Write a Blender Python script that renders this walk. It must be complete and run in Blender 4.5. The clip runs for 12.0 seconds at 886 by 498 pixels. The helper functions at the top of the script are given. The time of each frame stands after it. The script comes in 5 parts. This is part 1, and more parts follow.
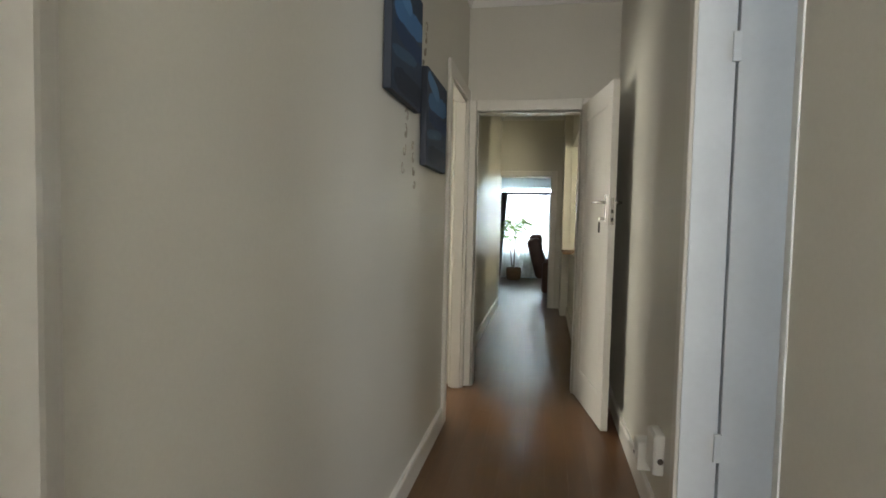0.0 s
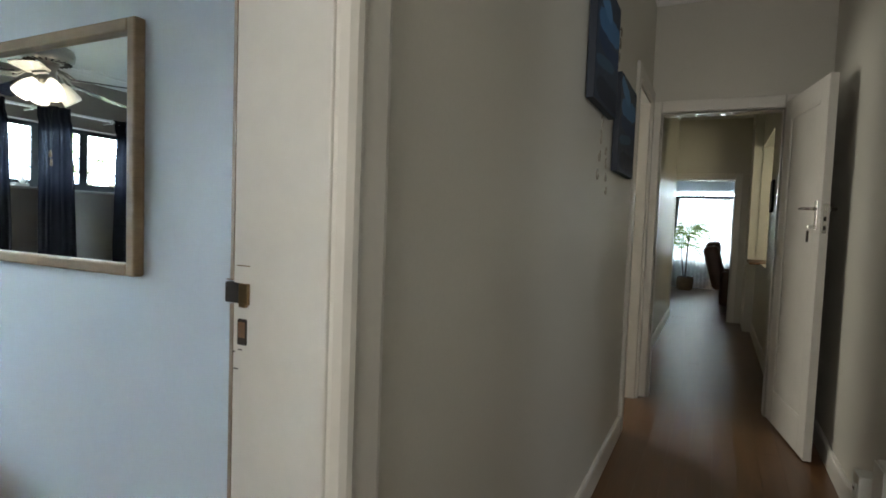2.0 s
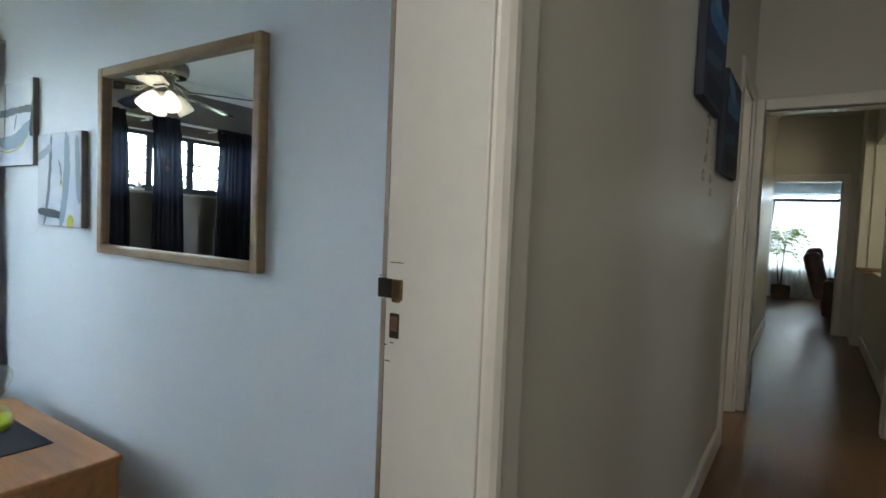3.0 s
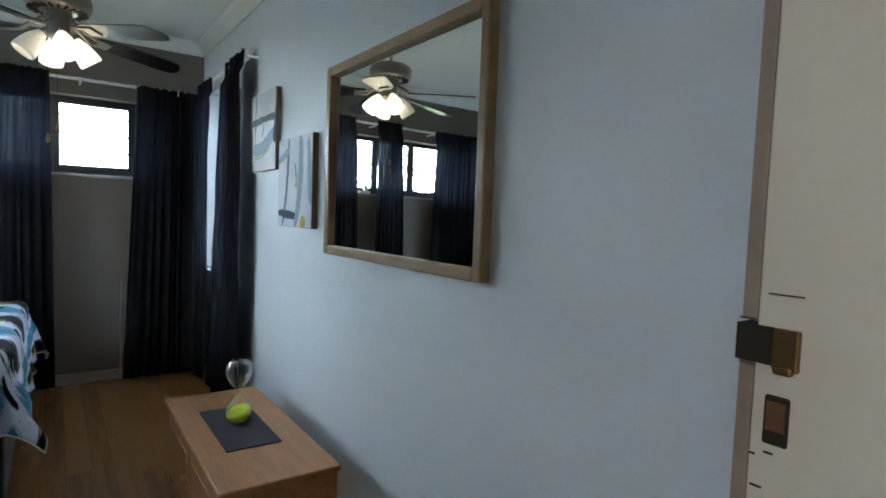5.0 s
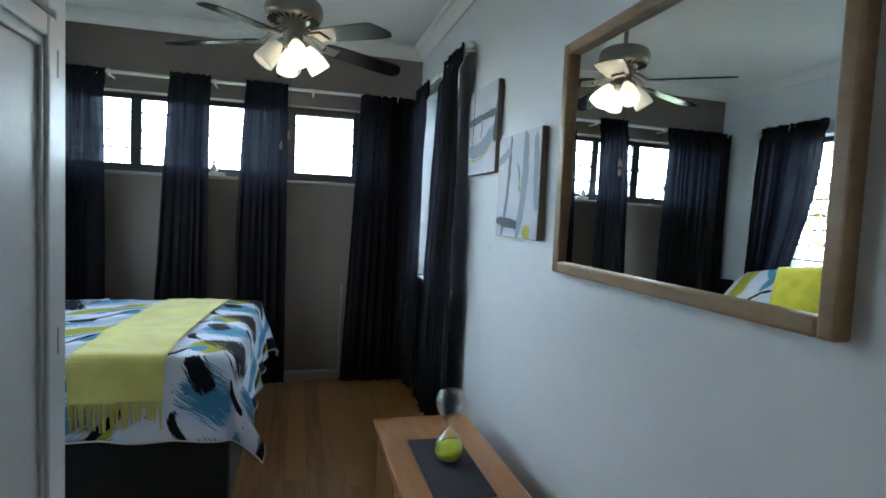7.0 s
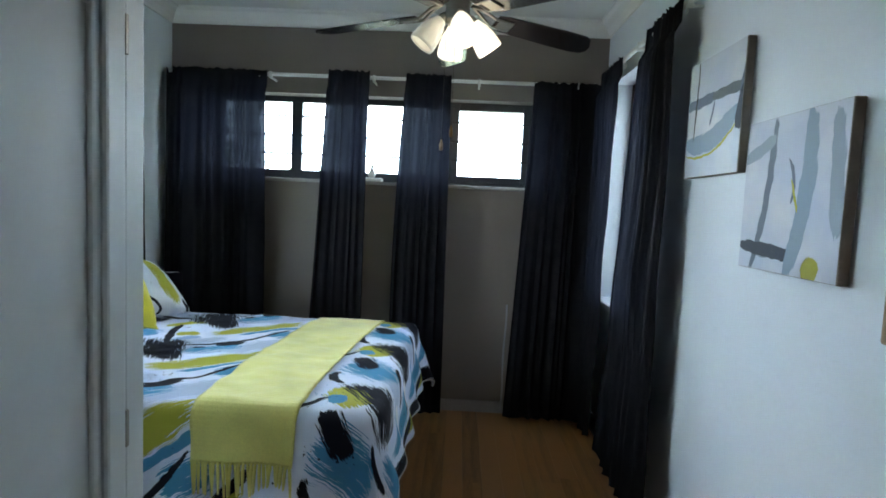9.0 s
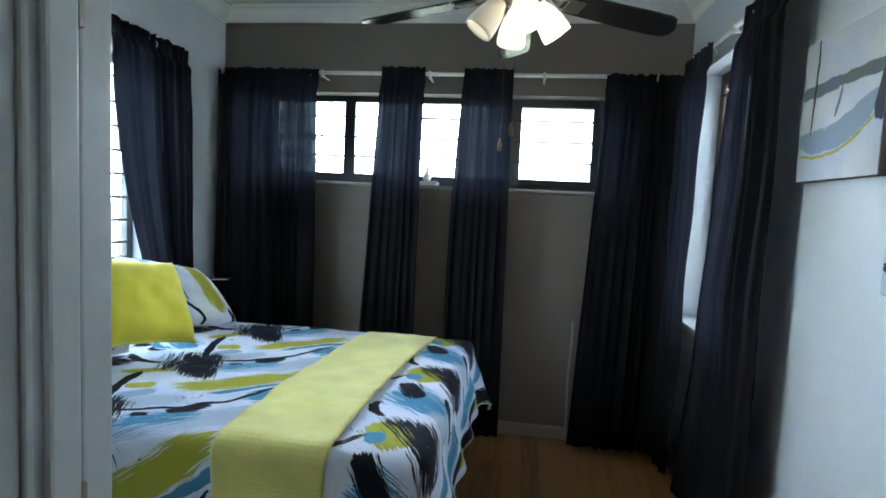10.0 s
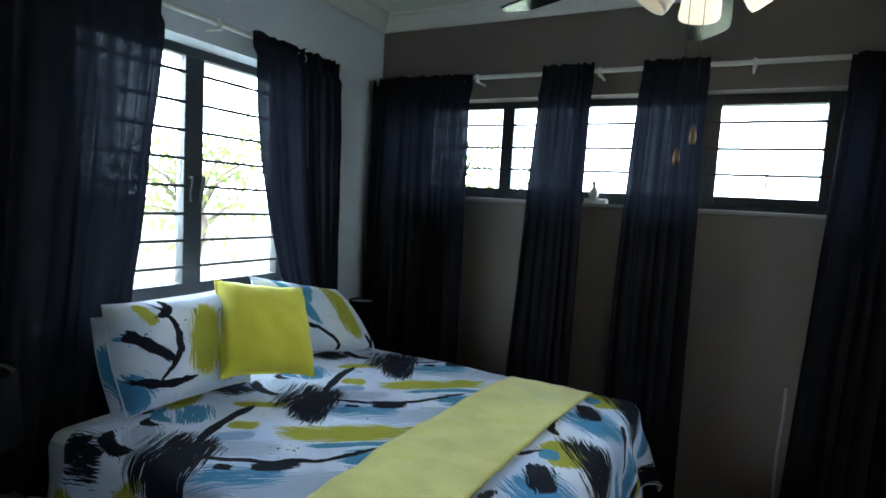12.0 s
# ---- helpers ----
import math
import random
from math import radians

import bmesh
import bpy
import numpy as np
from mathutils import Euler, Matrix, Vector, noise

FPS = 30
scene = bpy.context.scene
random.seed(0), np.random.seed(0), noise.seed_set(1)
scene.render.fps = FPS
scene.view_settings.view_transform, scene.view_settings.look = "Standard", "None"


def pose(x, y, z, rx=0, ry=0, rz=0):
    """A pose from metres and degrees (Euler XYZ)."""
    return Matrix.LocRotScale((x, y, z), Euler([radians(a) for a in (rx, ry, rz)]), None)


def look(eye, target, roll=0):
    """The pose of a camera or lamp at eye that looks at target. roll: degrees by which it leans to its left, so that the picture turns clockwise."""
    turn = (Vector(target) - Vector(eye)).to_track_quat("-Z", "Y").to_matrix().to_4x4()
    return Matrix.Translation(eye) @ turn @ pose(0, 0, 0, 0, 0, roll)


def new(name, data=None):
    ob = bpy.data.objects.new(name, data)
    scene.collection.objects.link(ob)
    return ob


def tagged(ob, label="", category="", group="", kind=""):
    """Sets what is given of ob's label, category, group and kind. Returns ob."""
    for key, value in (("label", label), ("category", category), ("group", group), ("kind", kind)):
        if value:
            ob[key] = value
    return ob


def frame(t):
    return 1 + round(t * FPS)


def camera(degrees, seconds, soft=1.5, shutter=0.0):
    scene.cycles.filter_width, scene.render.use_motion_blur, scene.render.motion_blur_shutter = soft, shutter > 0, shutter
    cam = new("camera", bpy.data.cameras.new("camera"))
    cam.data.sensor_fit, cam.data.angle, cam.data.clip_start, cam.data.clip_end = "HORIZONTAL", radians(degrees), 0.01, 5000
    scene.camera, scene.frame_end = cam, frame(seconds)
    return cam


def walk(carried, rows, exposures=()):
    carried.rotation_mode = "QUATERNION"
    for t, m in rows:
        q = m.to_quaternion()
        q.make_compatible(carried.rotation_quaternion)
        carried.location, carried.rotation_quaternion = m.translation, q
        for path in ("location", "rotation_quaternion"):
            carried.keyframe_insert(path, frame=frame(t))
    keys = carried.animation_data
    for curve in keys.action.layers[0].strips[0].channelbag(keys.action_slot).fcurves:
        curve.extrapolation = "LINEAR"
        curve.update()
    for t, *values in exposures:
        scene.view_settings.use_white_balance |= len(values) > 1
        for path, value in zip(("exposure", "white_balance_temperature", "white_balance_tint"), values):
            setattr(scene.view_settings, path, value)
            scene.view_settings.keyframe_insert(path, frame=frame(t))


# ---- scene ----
cam = camera(77.5, 12.0, 1.7)
EXPOSURES = [(0, 4.38), (1.5, 3.72), (3, 3.25), (5, 2.92), (6.5, 2.9), (7.5, 2.85), (9.5, 2.98), (10.5, 2.72), (12, 2.2)]
PATH = [
    (0, (0.499, 0.29, 1.274), (0.14, 2.255, 1.17), 1.3),
    (0.5, (0.464, 0.252, 1.272), (-0.011, 2.192, 1.168), 1.6),
    (1, (0.428, 0.212, 1.271), (-0.176, 2.116, 1.166), 1.8),
    (1.5, (0.396, 0.176, 1.276), (-0.349, 2.029, 1.168), 2.0),
    (2, (0.37, 0.142, 1.275), (-0.511, 1.934, 1.166), 2.1),
    (2.5, (0.329, 0.112, 1.272), (-0.67, 1.842, 1.167), 2.1),
    (3, (0.286, 0.078, 1.265), (-0.819, 1.742, 1.159), 2.3),
    (5, (-0.022, 0.269, 1.25), (-1.651, 1.423, 1.125), 2.1),
    (5.5, (-0.086, 0.311, 1.249), (-1.842, 1.26, 1.121), 2.3),
    (6, (-0.163, 0.335, 1.247), (-1.994, 1.129, 1.121), 2.5),
    (6.5, (-0.292, 0.338, 1.26), (-2.173, 1.005, 1.131), 2.5),
    (7, (-0.446, 0.342, 1.252), (-2.375, 0.852, 1.122), 2.6),
    (7.5, (-0.599, 0.337, 1.257), (-2.559, 0.712, 1.123), 2.6),
    (9.5, (-1.185, 0.341, 1.32), (-3.17, 0.163, 1.158), 2.6),
    (10, (-1.31, 0.348, 1.328), (-3.284, 0.068, 1.166), 2.7),
    (10.5, (-1.429, 0.379, 1.338), (-3.381, -0.022, 1.172), 2.8),
    (11, (-1.546, 0.415, 1.354), (-3.449, -0.176, 1.182), 2.9),
    (11.5, (-1.642, 0.403, 1.366), (-3.473, -0.382, 1.192), 3.0),
    (12, (-1.755, 0.389, 1.398), (-3.526, -0.524, 1.228), 3.3),
]
walk(cam, [(t, look(eye, target, roll)) for t, eye, target, roll in PATH], EXPOSURES)

# ---- world and light ----
world = bpy.data.worlds.new("sky")
scene.world = world
world.use_nodes = True
wn = world.node_tree
sky = wn.nodes.new("ShaderNodeTexSky")
sky.sky_type, sky.sun_disc = "NISHITA", False
sky.sun_elevation, sky.sun_rotation = radians(68), radians(82)
wn.nodes["Background"].inputs["Strength"].default_value = 0.15
wn.links.new(sky.outputs[0], wn.nodes["Background"].inputs["Color"])

sun = new("sun", bpy.data.lights.new("sun", "SUN"))
sun.data.energy, sun.data.angle, sun.data.color = 4.5, radians(0.5), (1.0, 0.95, 0.88)
SUN_WAY = Vector((math.cos(radians(68)) * math.sin(radians(82)), math.cos(radians(68)) * math.cos(radians(82)), math.sin(radians(68))))
sun.matrix_basis = look(SUN_WAY * 30, (0, 0, 0))


def area_lamp(name, where, target, w, h, power, color):
    """An added area lamp that stands in for daylight, outside any built window opening."""
    ob = new(name, bpy.data.lights.new(name, "AREA"))
    ob.data.shape, ob.data.size, ob.data.size_y = "RECTANGLE", w, h
    ob.data.energy, ob.data.color = power, color
    ob.matrix_basis = look(where, target)
    return ob


area_lamp("bathroom_daylight", (3.3, 1.2, 1.6), (1.9, 1.7, 1.2), 1.0, 1.0, 1.0, (0.90, 0.95, 1.0))
# side room: lamp added for an assumed window; its walls have none
area_lamp("side_room_fill", (-2.7, 5.0, 1.5), (-1.0, 4.6, 1.2), 1.2, 1.0, 4, (1.0, 0.96, 0.84))
# kitchen: fill added to brighten the hall's end wall through the hatch
area_lamp("kitchen_fill", (2.3, 6.2, 1.8), (0.3, 8.5, 1.9), 1.2, 1.0, 2.4, (1.0, 0.9, 0.62))
# hall end: unseen fill behind the camera; the end wall has no window
area_lamp("hall_end_fill", (0.50, -1.45, 2.0), (0.15, 3.0, 2.1), 0.9, 1.6, 2.0, (1.0, 0.96, 0.90))
# unseen lamps added outside the glass for the bright upper sky over the bedroom's windows
area_lamp("sky_over_head_window", (-3.27, -2.6, 2.85), (-3.1, 0.4, 0.9), 1.6, 1.0, 15, (0.60, 0.79, 1.0))
area_lamp("sky_over_high_windows", (-5.6, -0.2, 2.75), (-2.6, 0.1, 0.9), 2.2, 0.8, 2, (0.60, 0.79, 1.0))


# ---- materials ----
def mat(name, color, rough=0.6, metal=0.0, vary=0.12, scale=3.0, grain=60.0, bump=0.15, spec=0.5, stretch=(1, 1, 1), sheen=0.0, random_tone=0.0):
    """A painted, woven or worn surface: broad stains and fine grain in colour, roughness and relief."""
    m = bpy.data.materials.new(name)
    m.use_nodes = True
    nt = m.node_tree
    b = nt.nodes["Principled BSDF"]
    co = nt.nodes.new("ShaderNodeTexCoord")
    mp = nt.nodes.new("ShaderNodeMapping")
    mp.inputs["Scale"].default_value = stretch
    nt.links.new(co.outputs["Object"], mp.inputs[0])
    broad = nt.nodes.new("ShaderNodeTexNoise")
    broad.inputs["Scale"].default_value, broad.inputs["Detail"].default_value = scale, 5
    fine = nt.nodes.new("ShaderNodeTexNoise")
    fine.inputs["Scale"].default_value, fine.inputs["Detail"].default_value = grain, 4
    nt.links.new(mp.outputs[0], broad.inputs[0])
    nt.links.new(mp.outputs[0], fine.inputs[0])
    mix = nt.nodes.new("ShaderNodeMath")
    mix.operation = "MULTIPLY_ADD"
    nt.links.new(fine.outputs[0], mix.inputs[0])
    mix.inputs[1].default_value = 0.45
    nt.links.new(broad.outputs[0], mix.inputs[2])
    last = mix.outputs[0]
    if random_tone:
        info = nt.nodes.new("ShaderNodeObjectInfo")
        add = nt.nodes.new("ShaderNodeMath")
        add.operation = "MULTIPLY_ADD"
        nt.links.new(info.outputs["Random"], add.inputs[0])
        add.inputs[1].default_value = random_tone
        nt.links.new(last, add.inputs[2])
        last = add.outputs[0]
    ramp = nt.nodes.new("ShaderNodeValToRGB")
    ramp.color_ramp.elements[0].position, ramp.color_ramp.elements[1].position = 0.42, 1.05 + random_tone * 0.6
    ramp.color_ramp.elements[0].color = (*[max(0.0, c * (1 - vary)) for c in color], 1)
    ramp.color_ramp.elements[1].color = (*[min(1.0, c * (1 + vary)) for c in color], 1)
    nt.links.new(last, ramp.inputs[0])
    nt.links.new(ramp.outputs[0], b.inputs["Base Color"])
    rr = nt.nodes.new("ShaderNodeMapRange")
    rr.inputs["To Min"].default_value, rr.inputs["To Max"].default_value = max(0.02, rough - 0.05), min(1.0, rough + 0.05)
    nt.links.new(broad.outputs[0], rr.inputs[0])
    nt.links.new(rr.outputs[0], b.inputs["Roughness"])
    b.inputs["Metallic"].default_value = metal
    b.inputs["Specular IOR Level"].default_value = spec
    b.inputs["Sheen Weight"].default_value = sheen
    if bump:
        bp = nt.nodes.new("ShaderNodeBump")
        bp.inputs["Strength"].default_value, bp.inputs["Distance"].default_value = bump, 0.004
        nt.links.new(mix.outputs[0], bp.inputs["Height"])
        nt.links.new(bp.outputs[0], b.inputs["Normal"])
    return m


def plain_node(m, kind):
    return m.node_tree.nodes.new(kind)


WALL_HALL = mat("cream_hall_paint", (0.61, 0.595, 0.535), 0.38, vary=0.05, scale=1.2, grain=90, bump=0.10)
WALL_BED = mat("pale_grey_wall_paint", (0.67, 0.72, 0.76), 0.5, vary=0.04, scale=1.3, grain=90, bump=0.10)
WALL_BROWN = mat("taupe_wall_paint", (0.175, 0.15, 0.13), 0.55, vary=0.07, scale=1.5, grain=90, bump=0.12)
CEILING = mat("white_ceiling_paint", (0.74, 0.74, 0.72), 0.8, vary=0.04, scale=1.0, grain=60, bump=0.08)
WHITE = mat("white_gloss_paint", (0.69, 0.67, 0.625), 0.3, vary=0.05, scale=5, grain=40, bump=0.12)
WHITE_COOL = mat("white_satin_paint", (0.70, 0.74, 0.77), 0.38, vary=0.05, scale=4, grain=40, bump=0.10)
WARDROBE_PAINT = mat("grey_white_satin_paint", (0.55, 0.59, 0.60), 0.36, vary=0.05, scale=3, grain=40, bump=0.08)
OUTSIDE = mat("outside_plaster", (0.5, 0.47, 0.42), 0.9, vary=0.12, scale=2, grain=30, bump=0.3)
STEEL = mat("dark_grey_window_paint", (0.032, 0.038, 0.045), 0.35, vary=0.2, scale=6, grain=50, bump=0.1)
BAR = mat("black_bar_paint", (0.02, 0.02, 0.022), 0.45, vary=0.2, scale=9, grain=60, bump=0.1)
METAL = mat("brushed_metal", (0.55, 0.53, 0.5), 0.25, 1.0, vary=0.1, scale=10, grain=80, bump=0.05)
PEWTER = mat("pewter_metal", (0.33, 0.31, 0.28), 0.33, 1.0, vary=0.15, scale=10, grain=80, bump=0.05)
BRASS = mat("aged_brass", (0.22, 0.14, 0.07), 0.4, 1.0, vary=0.3, scale=14, grain=90, bump=0.15)
DARK = mat("dark_hole", (0.02, 0.016, 0.013), 0.8, vary=0.2)
OAK = mat("oak_frame_wood", (0.30, 0.19, 0.10), 0.42, vary=0.25, scale=6, grain=50, bump=0.15, stretch=(1, 1, 4))
CHEST_WOOD = mat("honey_varnished_wood", (0.40, 0.175, 0.065), 0.4, vary=0.25, scale=5, grain=34, bump=0.08, stretch=(0.6, 5, 5))
PLANK = mat("bedroom_floor_wood", (0.25, 0.122, 0.045), 0.3, vary=0.6, scale=4, grain=38, bump=0.10, stretch=(0.5, 6, 6), random_tone=0.5)
PLANK_HALL = mat("hall_floor_wood", (0.122, 0.06, 0.026), 0.27, vary=0.2, scale=3, grain=30, bump=0.0, stretch=(6, 0.5, 6), random_tone=0.14)
hall_gloss = PLANK_HALL.node_tree.nodes["Principled BSDF"].inputs["Roughness"]
PLANK_HALL.node_tree.links.remove(hall_gloss.links[0])
hall_gloss.default_value = 0.3
GAP = mat("floor_joint_dirt", (0.05, 0.03, 0.018), 0.8, vary=0.2)
BED_BASE = mat("black_bed_base_fabric", (0.014, 0.014, 0.017), 0.9, vary=0.25, scale=8, grain=200, bump=0.3, sheen=0.2)
LINEN = mat("white_linen", (0.72, 0.73, 0.76), 0.85, vary=0.06, scale=8, grain=220, bump=0.2)
LIME = mat("lime_yellow_fabric", (0.66, 0.58, 0.03), 0.8, vary=0.12, scale=9, grain=260, bump=0.5, sheen=0.3)
THROW = mat("pale_lime_knit", (0.72, 0.66, 0.19), 0.9, vary=0.15, scale=7, grain=180, bump=0.8, sheen=0.3)
SLATE = mat("dark_placemat", (0.035, 0.032, 0.042), 0.75, vary=0.2, scale=10, grain=150, bump=0.4)
SAND = mat("lime_sand", (0.52, 0.58, 0.03), 0.9, vary=0.2, scale=20, grain=400, bump=0.6)
BLADE_DARK = mat("dark_fan_blade", (0.03, 0.026, 0.03), 0.2, vary=0.3, scale=5, grain=40, bump=0.02, spec=0.9)
BLADE_DARK.node_tree.nodes["Principled BSDF"].inputs["Coat Weight"].default_value = 0.2
SHADE_BLACK = mat("black_lampshade_fabric", (0.006, 0.006, 0.008), 0.95, vary=0.2, scale=10, grain=200, bump=0.3, spec=0.05)
RIM = mat("grey_lampshade_lining", (0.35, 0.35, 0.37), 0.8, vary=0.1)
LEATHER = mat("brown_leather", (0.10, 0.045, 0.028), 0.4, vary=0.3, scale=6, grain=70, bump=0.3)
BASKET = mat("woven_basket", (0.16, 0.09, 0.05), 0.8, vary=0.4, scale=14, grain=70, bump=0.8, stretch=(1, 1, 5))
BARK = mat("grey_bark", (0.13, 0.10, 0.08), 0.9, vary=0.4, scale=5, grain=30, bump=0.8)
GRASS = mat("pale_dry_ground", (0.12, 0.14, 0.09), 0.95, vary=0.3, scale=0.5, grain=8, bump=0.4)
CANVAS_BACK = mat("brown_canvas_edge", (0.20, 0.17, 0.14), 0.7, vary=0.2, scale=8, grain=90, bump=0.2)
BEIGE_EDGE = mat("beige_paint_edge", (0.30, 0.235, 0.175), 0.55, vary=0.25, scale=9, grain=60, bump=0.25)
PLASTIC = mat("white_plastic", (0.72, 0.72, 0.68), 0.35, vary=0.05, scale=8, grain=50, bump=0.03)
BROWN_WOOD = mat("brown_window_wood", (0.14, 0.07, 0.035), 0.5, vary=0.3, scale=6, grain=50, bump=0.2, stretch=(1, 1, 5))

GLASS = bpy.data.materials.new("window_glass")
GLASS.use_nodes = True
gb = GLASS.node_tree.nodes["Principled BSDF"]
gb.inputs["Transmission Weight"].default_value, gb.inputs["Roughness"].default_value, gb.inputs["IOR"].default_value = 1.0, 0.0, 1.45
gb.inputs["Base Color"].default_value = (0.96, 0.98, 0.97, 1)

THIN_GLASS = bpy.data.materials.new("thin_clear_glass")
THIN_GLASS.use_nodes = True
tn = THIN_GLASS.node_tree
clear, gloss, fres, gmix = (tn.nodes.new(k) for k in ("ShaderNodeBsdfTransparent", "ShaderNodeBsdfGlossy", "ShaderNodeLayerWeight", "ShaderNodeMixShader"))
clear.inputs[0].default_value = (0.97, 0.98, 0.98, 1)
gloss.inputs["Roughness"].default_value = 0.02
fres.inputs[0].default_value = 0.42
rise = tn.nodes.new("ShaderNodeMath")
rise.operation, rise.inputs[1].default_value = "MULTIPLY", 0.8
tn.links.new(fres.outputs[1], rise.inputs[0])
tn.links.new(rise.outputs[0], gmix.inputs[0])
tn.links.new(clear.outputs[0], gmix.inputs[1])
tn.links.new(gloss.outputs[0], gmix.inputs[2])
tn.links.new(gmix.outputs[0], tn.nodes["Material Output"].inputs[0])

MIRROR = bpy.data.materials.new("mirror_silver")
MIRROR.use_nodes = True
mb = MIRROR.node_tree.nodes["Principled BSDF"]
mb.inputs["Base Color"].default_value, mb.inputs["Metallic"].default_value, mb.inputs["Roughness"].default_value = (0.86, 0.88, 0.88, 1), 1.0, 0.01


def cloth_mat(name, color, through_color, share, grain=240.0, weave=0.0):
    """Cloth that lets some light through; weave opens the threads by that share, in streaks."""
    m = mat(name, color, 0.95, vary=0.3, scale=10, grain=grain, bump=0.3, spec=0.08)
    nt = m.node_tree
    tr = nt.nodes.new("ShaderNodeBsdfTranslucent")
    tr.inputs[0].default_value = (*through_color, 1)
    mx = nt.nodes.new("ShaderNodeMixShader")
    mx.inputs[0].default_value = share
    nt.links.new(nt.nodes["Principled BSDF"].outputs[0], mx.inputs[1])
    nt.links.new(tr.outputs[0], mx.inputs[2])
    last = mx.outputs[0]
    if weave:
        co, mp, threads, streaks, both, span, hole, mix = [nt.nodes.new("ShaderNode" + k) for k in ("TexCoord", "Mapping", "TexNoise", "TexNoise", "Math", "MapRange", "BsdfTransparent", "MixShader")]
        mp.inputs["Scale"].default_value = (1, 1, 0.04)
        nt.links.new(co.outputs["Object"], mp.inputs[0])
        nt.links.new(co.outputs["Object"], threads.inputs[0])
        nt.links.new(mp.outputs[0], streaks.inputs[0])
        threads.inputs["Scale"].default_value, threads.inputs["Detail"].default_value = 220, 1
        streaks.inputs["Scale"].default_value, streaks.inputs["Detail"].default_value = 24, 3
        both.operation = "MULTIPLY"
        nt.links.new(threads.outputs[0], both.inputs[0])
        nt.links.new(streaks.outputs[0], both.inputs[1])
        nt.links.new(both.outputs[0], span.inputs[0])
        span.inputs["From Min"].default_value, span.inputs["From Max"].default_value = 0.25, 0.46
        span.inputs["To Min"].default_value, span.inputs["To Max"].default_value = weave * 0.04, weave
        hole.inputs[0].default_value = (0.75, 0.86, 1.0, 1)
        nt.links.new(span.outputs[0], mix.inputs[0])
        nt.links.new(last, mix.inputs[1])
        nt.links.new(hole.outputs[0], mix.inputs[2])
        last = mix.outputs[0]
    nt.links.new(last, nt.nodes["Material Output"].inputs[0])
    return m


CURTAIN = cloth_mat("black_navy_curtain_cloth", (0.012, 0.0115, 0.014), (0.010, 0.012, 0.020), 0.15, weave=0.008)
LEAF = cloth_mat("green_leaf", (0.11, 0.14, 0.06), (0.32, 0.42, 0.13), 0.5, 30)
NET = cloth_mat("white_net_curtain", (0.75, 0.74, 0.72), (0.8, 0.79, 0.77), 0.42)


def ribbed(m, pitch, depth):
    """Woven ribs across the cloth, in the flat metres of its UV map, coming and going."""
    nt = m.node_tree
    b = nt.nodes["Principled BSDF"]
    uv, wave, patch, up, bp = [nt.nodes.new(k) for k in ("ShaderNodeUVMap", "ShaderNodeTexWave", "ShaderNodeTexNoise", "ShaderNodeMath", "ShaderNodeBump")]
    wave.inputs["Scale"].default_value, wave.inputs["Distortion"].default_value, wave.inputs["Detail"].default_value = 0.314 / pitch, 1.2, 3
    patch.inputs["Scale"].default_value = 5
    up.operation = "MULTIPLY"
    nt.links.new(uv.outputs[0], wave.inputs[0])
    nt.links.new(uv.outputs[0], patch.inputs[0])
    nt.links.new(wave.outputs[1], up.inputs[0])
    nt.links.new(patch.outputs[0], up.inputs[1])
    nt.links.new(up.outputs[0], bp.inputs["Height"])
    bp.inputs["Strength"].default_value, bp.inputs["Distance"].default_value = 0.7, depth
    old = b.inputs["Normal"].links
    if old:
        nt.links.new(old[0].from_socket, bp.inputs["Normal"])
    nt.links.new(bp.outputs[0], b.inputs["Normal"])


ribbed(THROW, 0.013, 0.0014)


def glow_mat(name, color, strength):
    m = bpy.data.materials.new(name)
    m.use_nodes = True
    b = m.node_tree.nodes["Principled BSDF"]
    b.inputs["Base Color"].default_value = (0.85, 0.83, 0.76, 1)
    b.inputs["Roughness"].default_value = 0.4
    b.inputs["Emission Color"].default_value = (*color, 1)
    b.inputs["Emission Strength"].default_value = strength
    return m


SHADE_LIT = glow_mat("lit_frosted_glass", (1.0, 0.9, 0.66), 0.18)
SHADE_DIM = glow_mat("frosted_glass_half_lit", (1.0, 0.88, 0.66), 0.02)


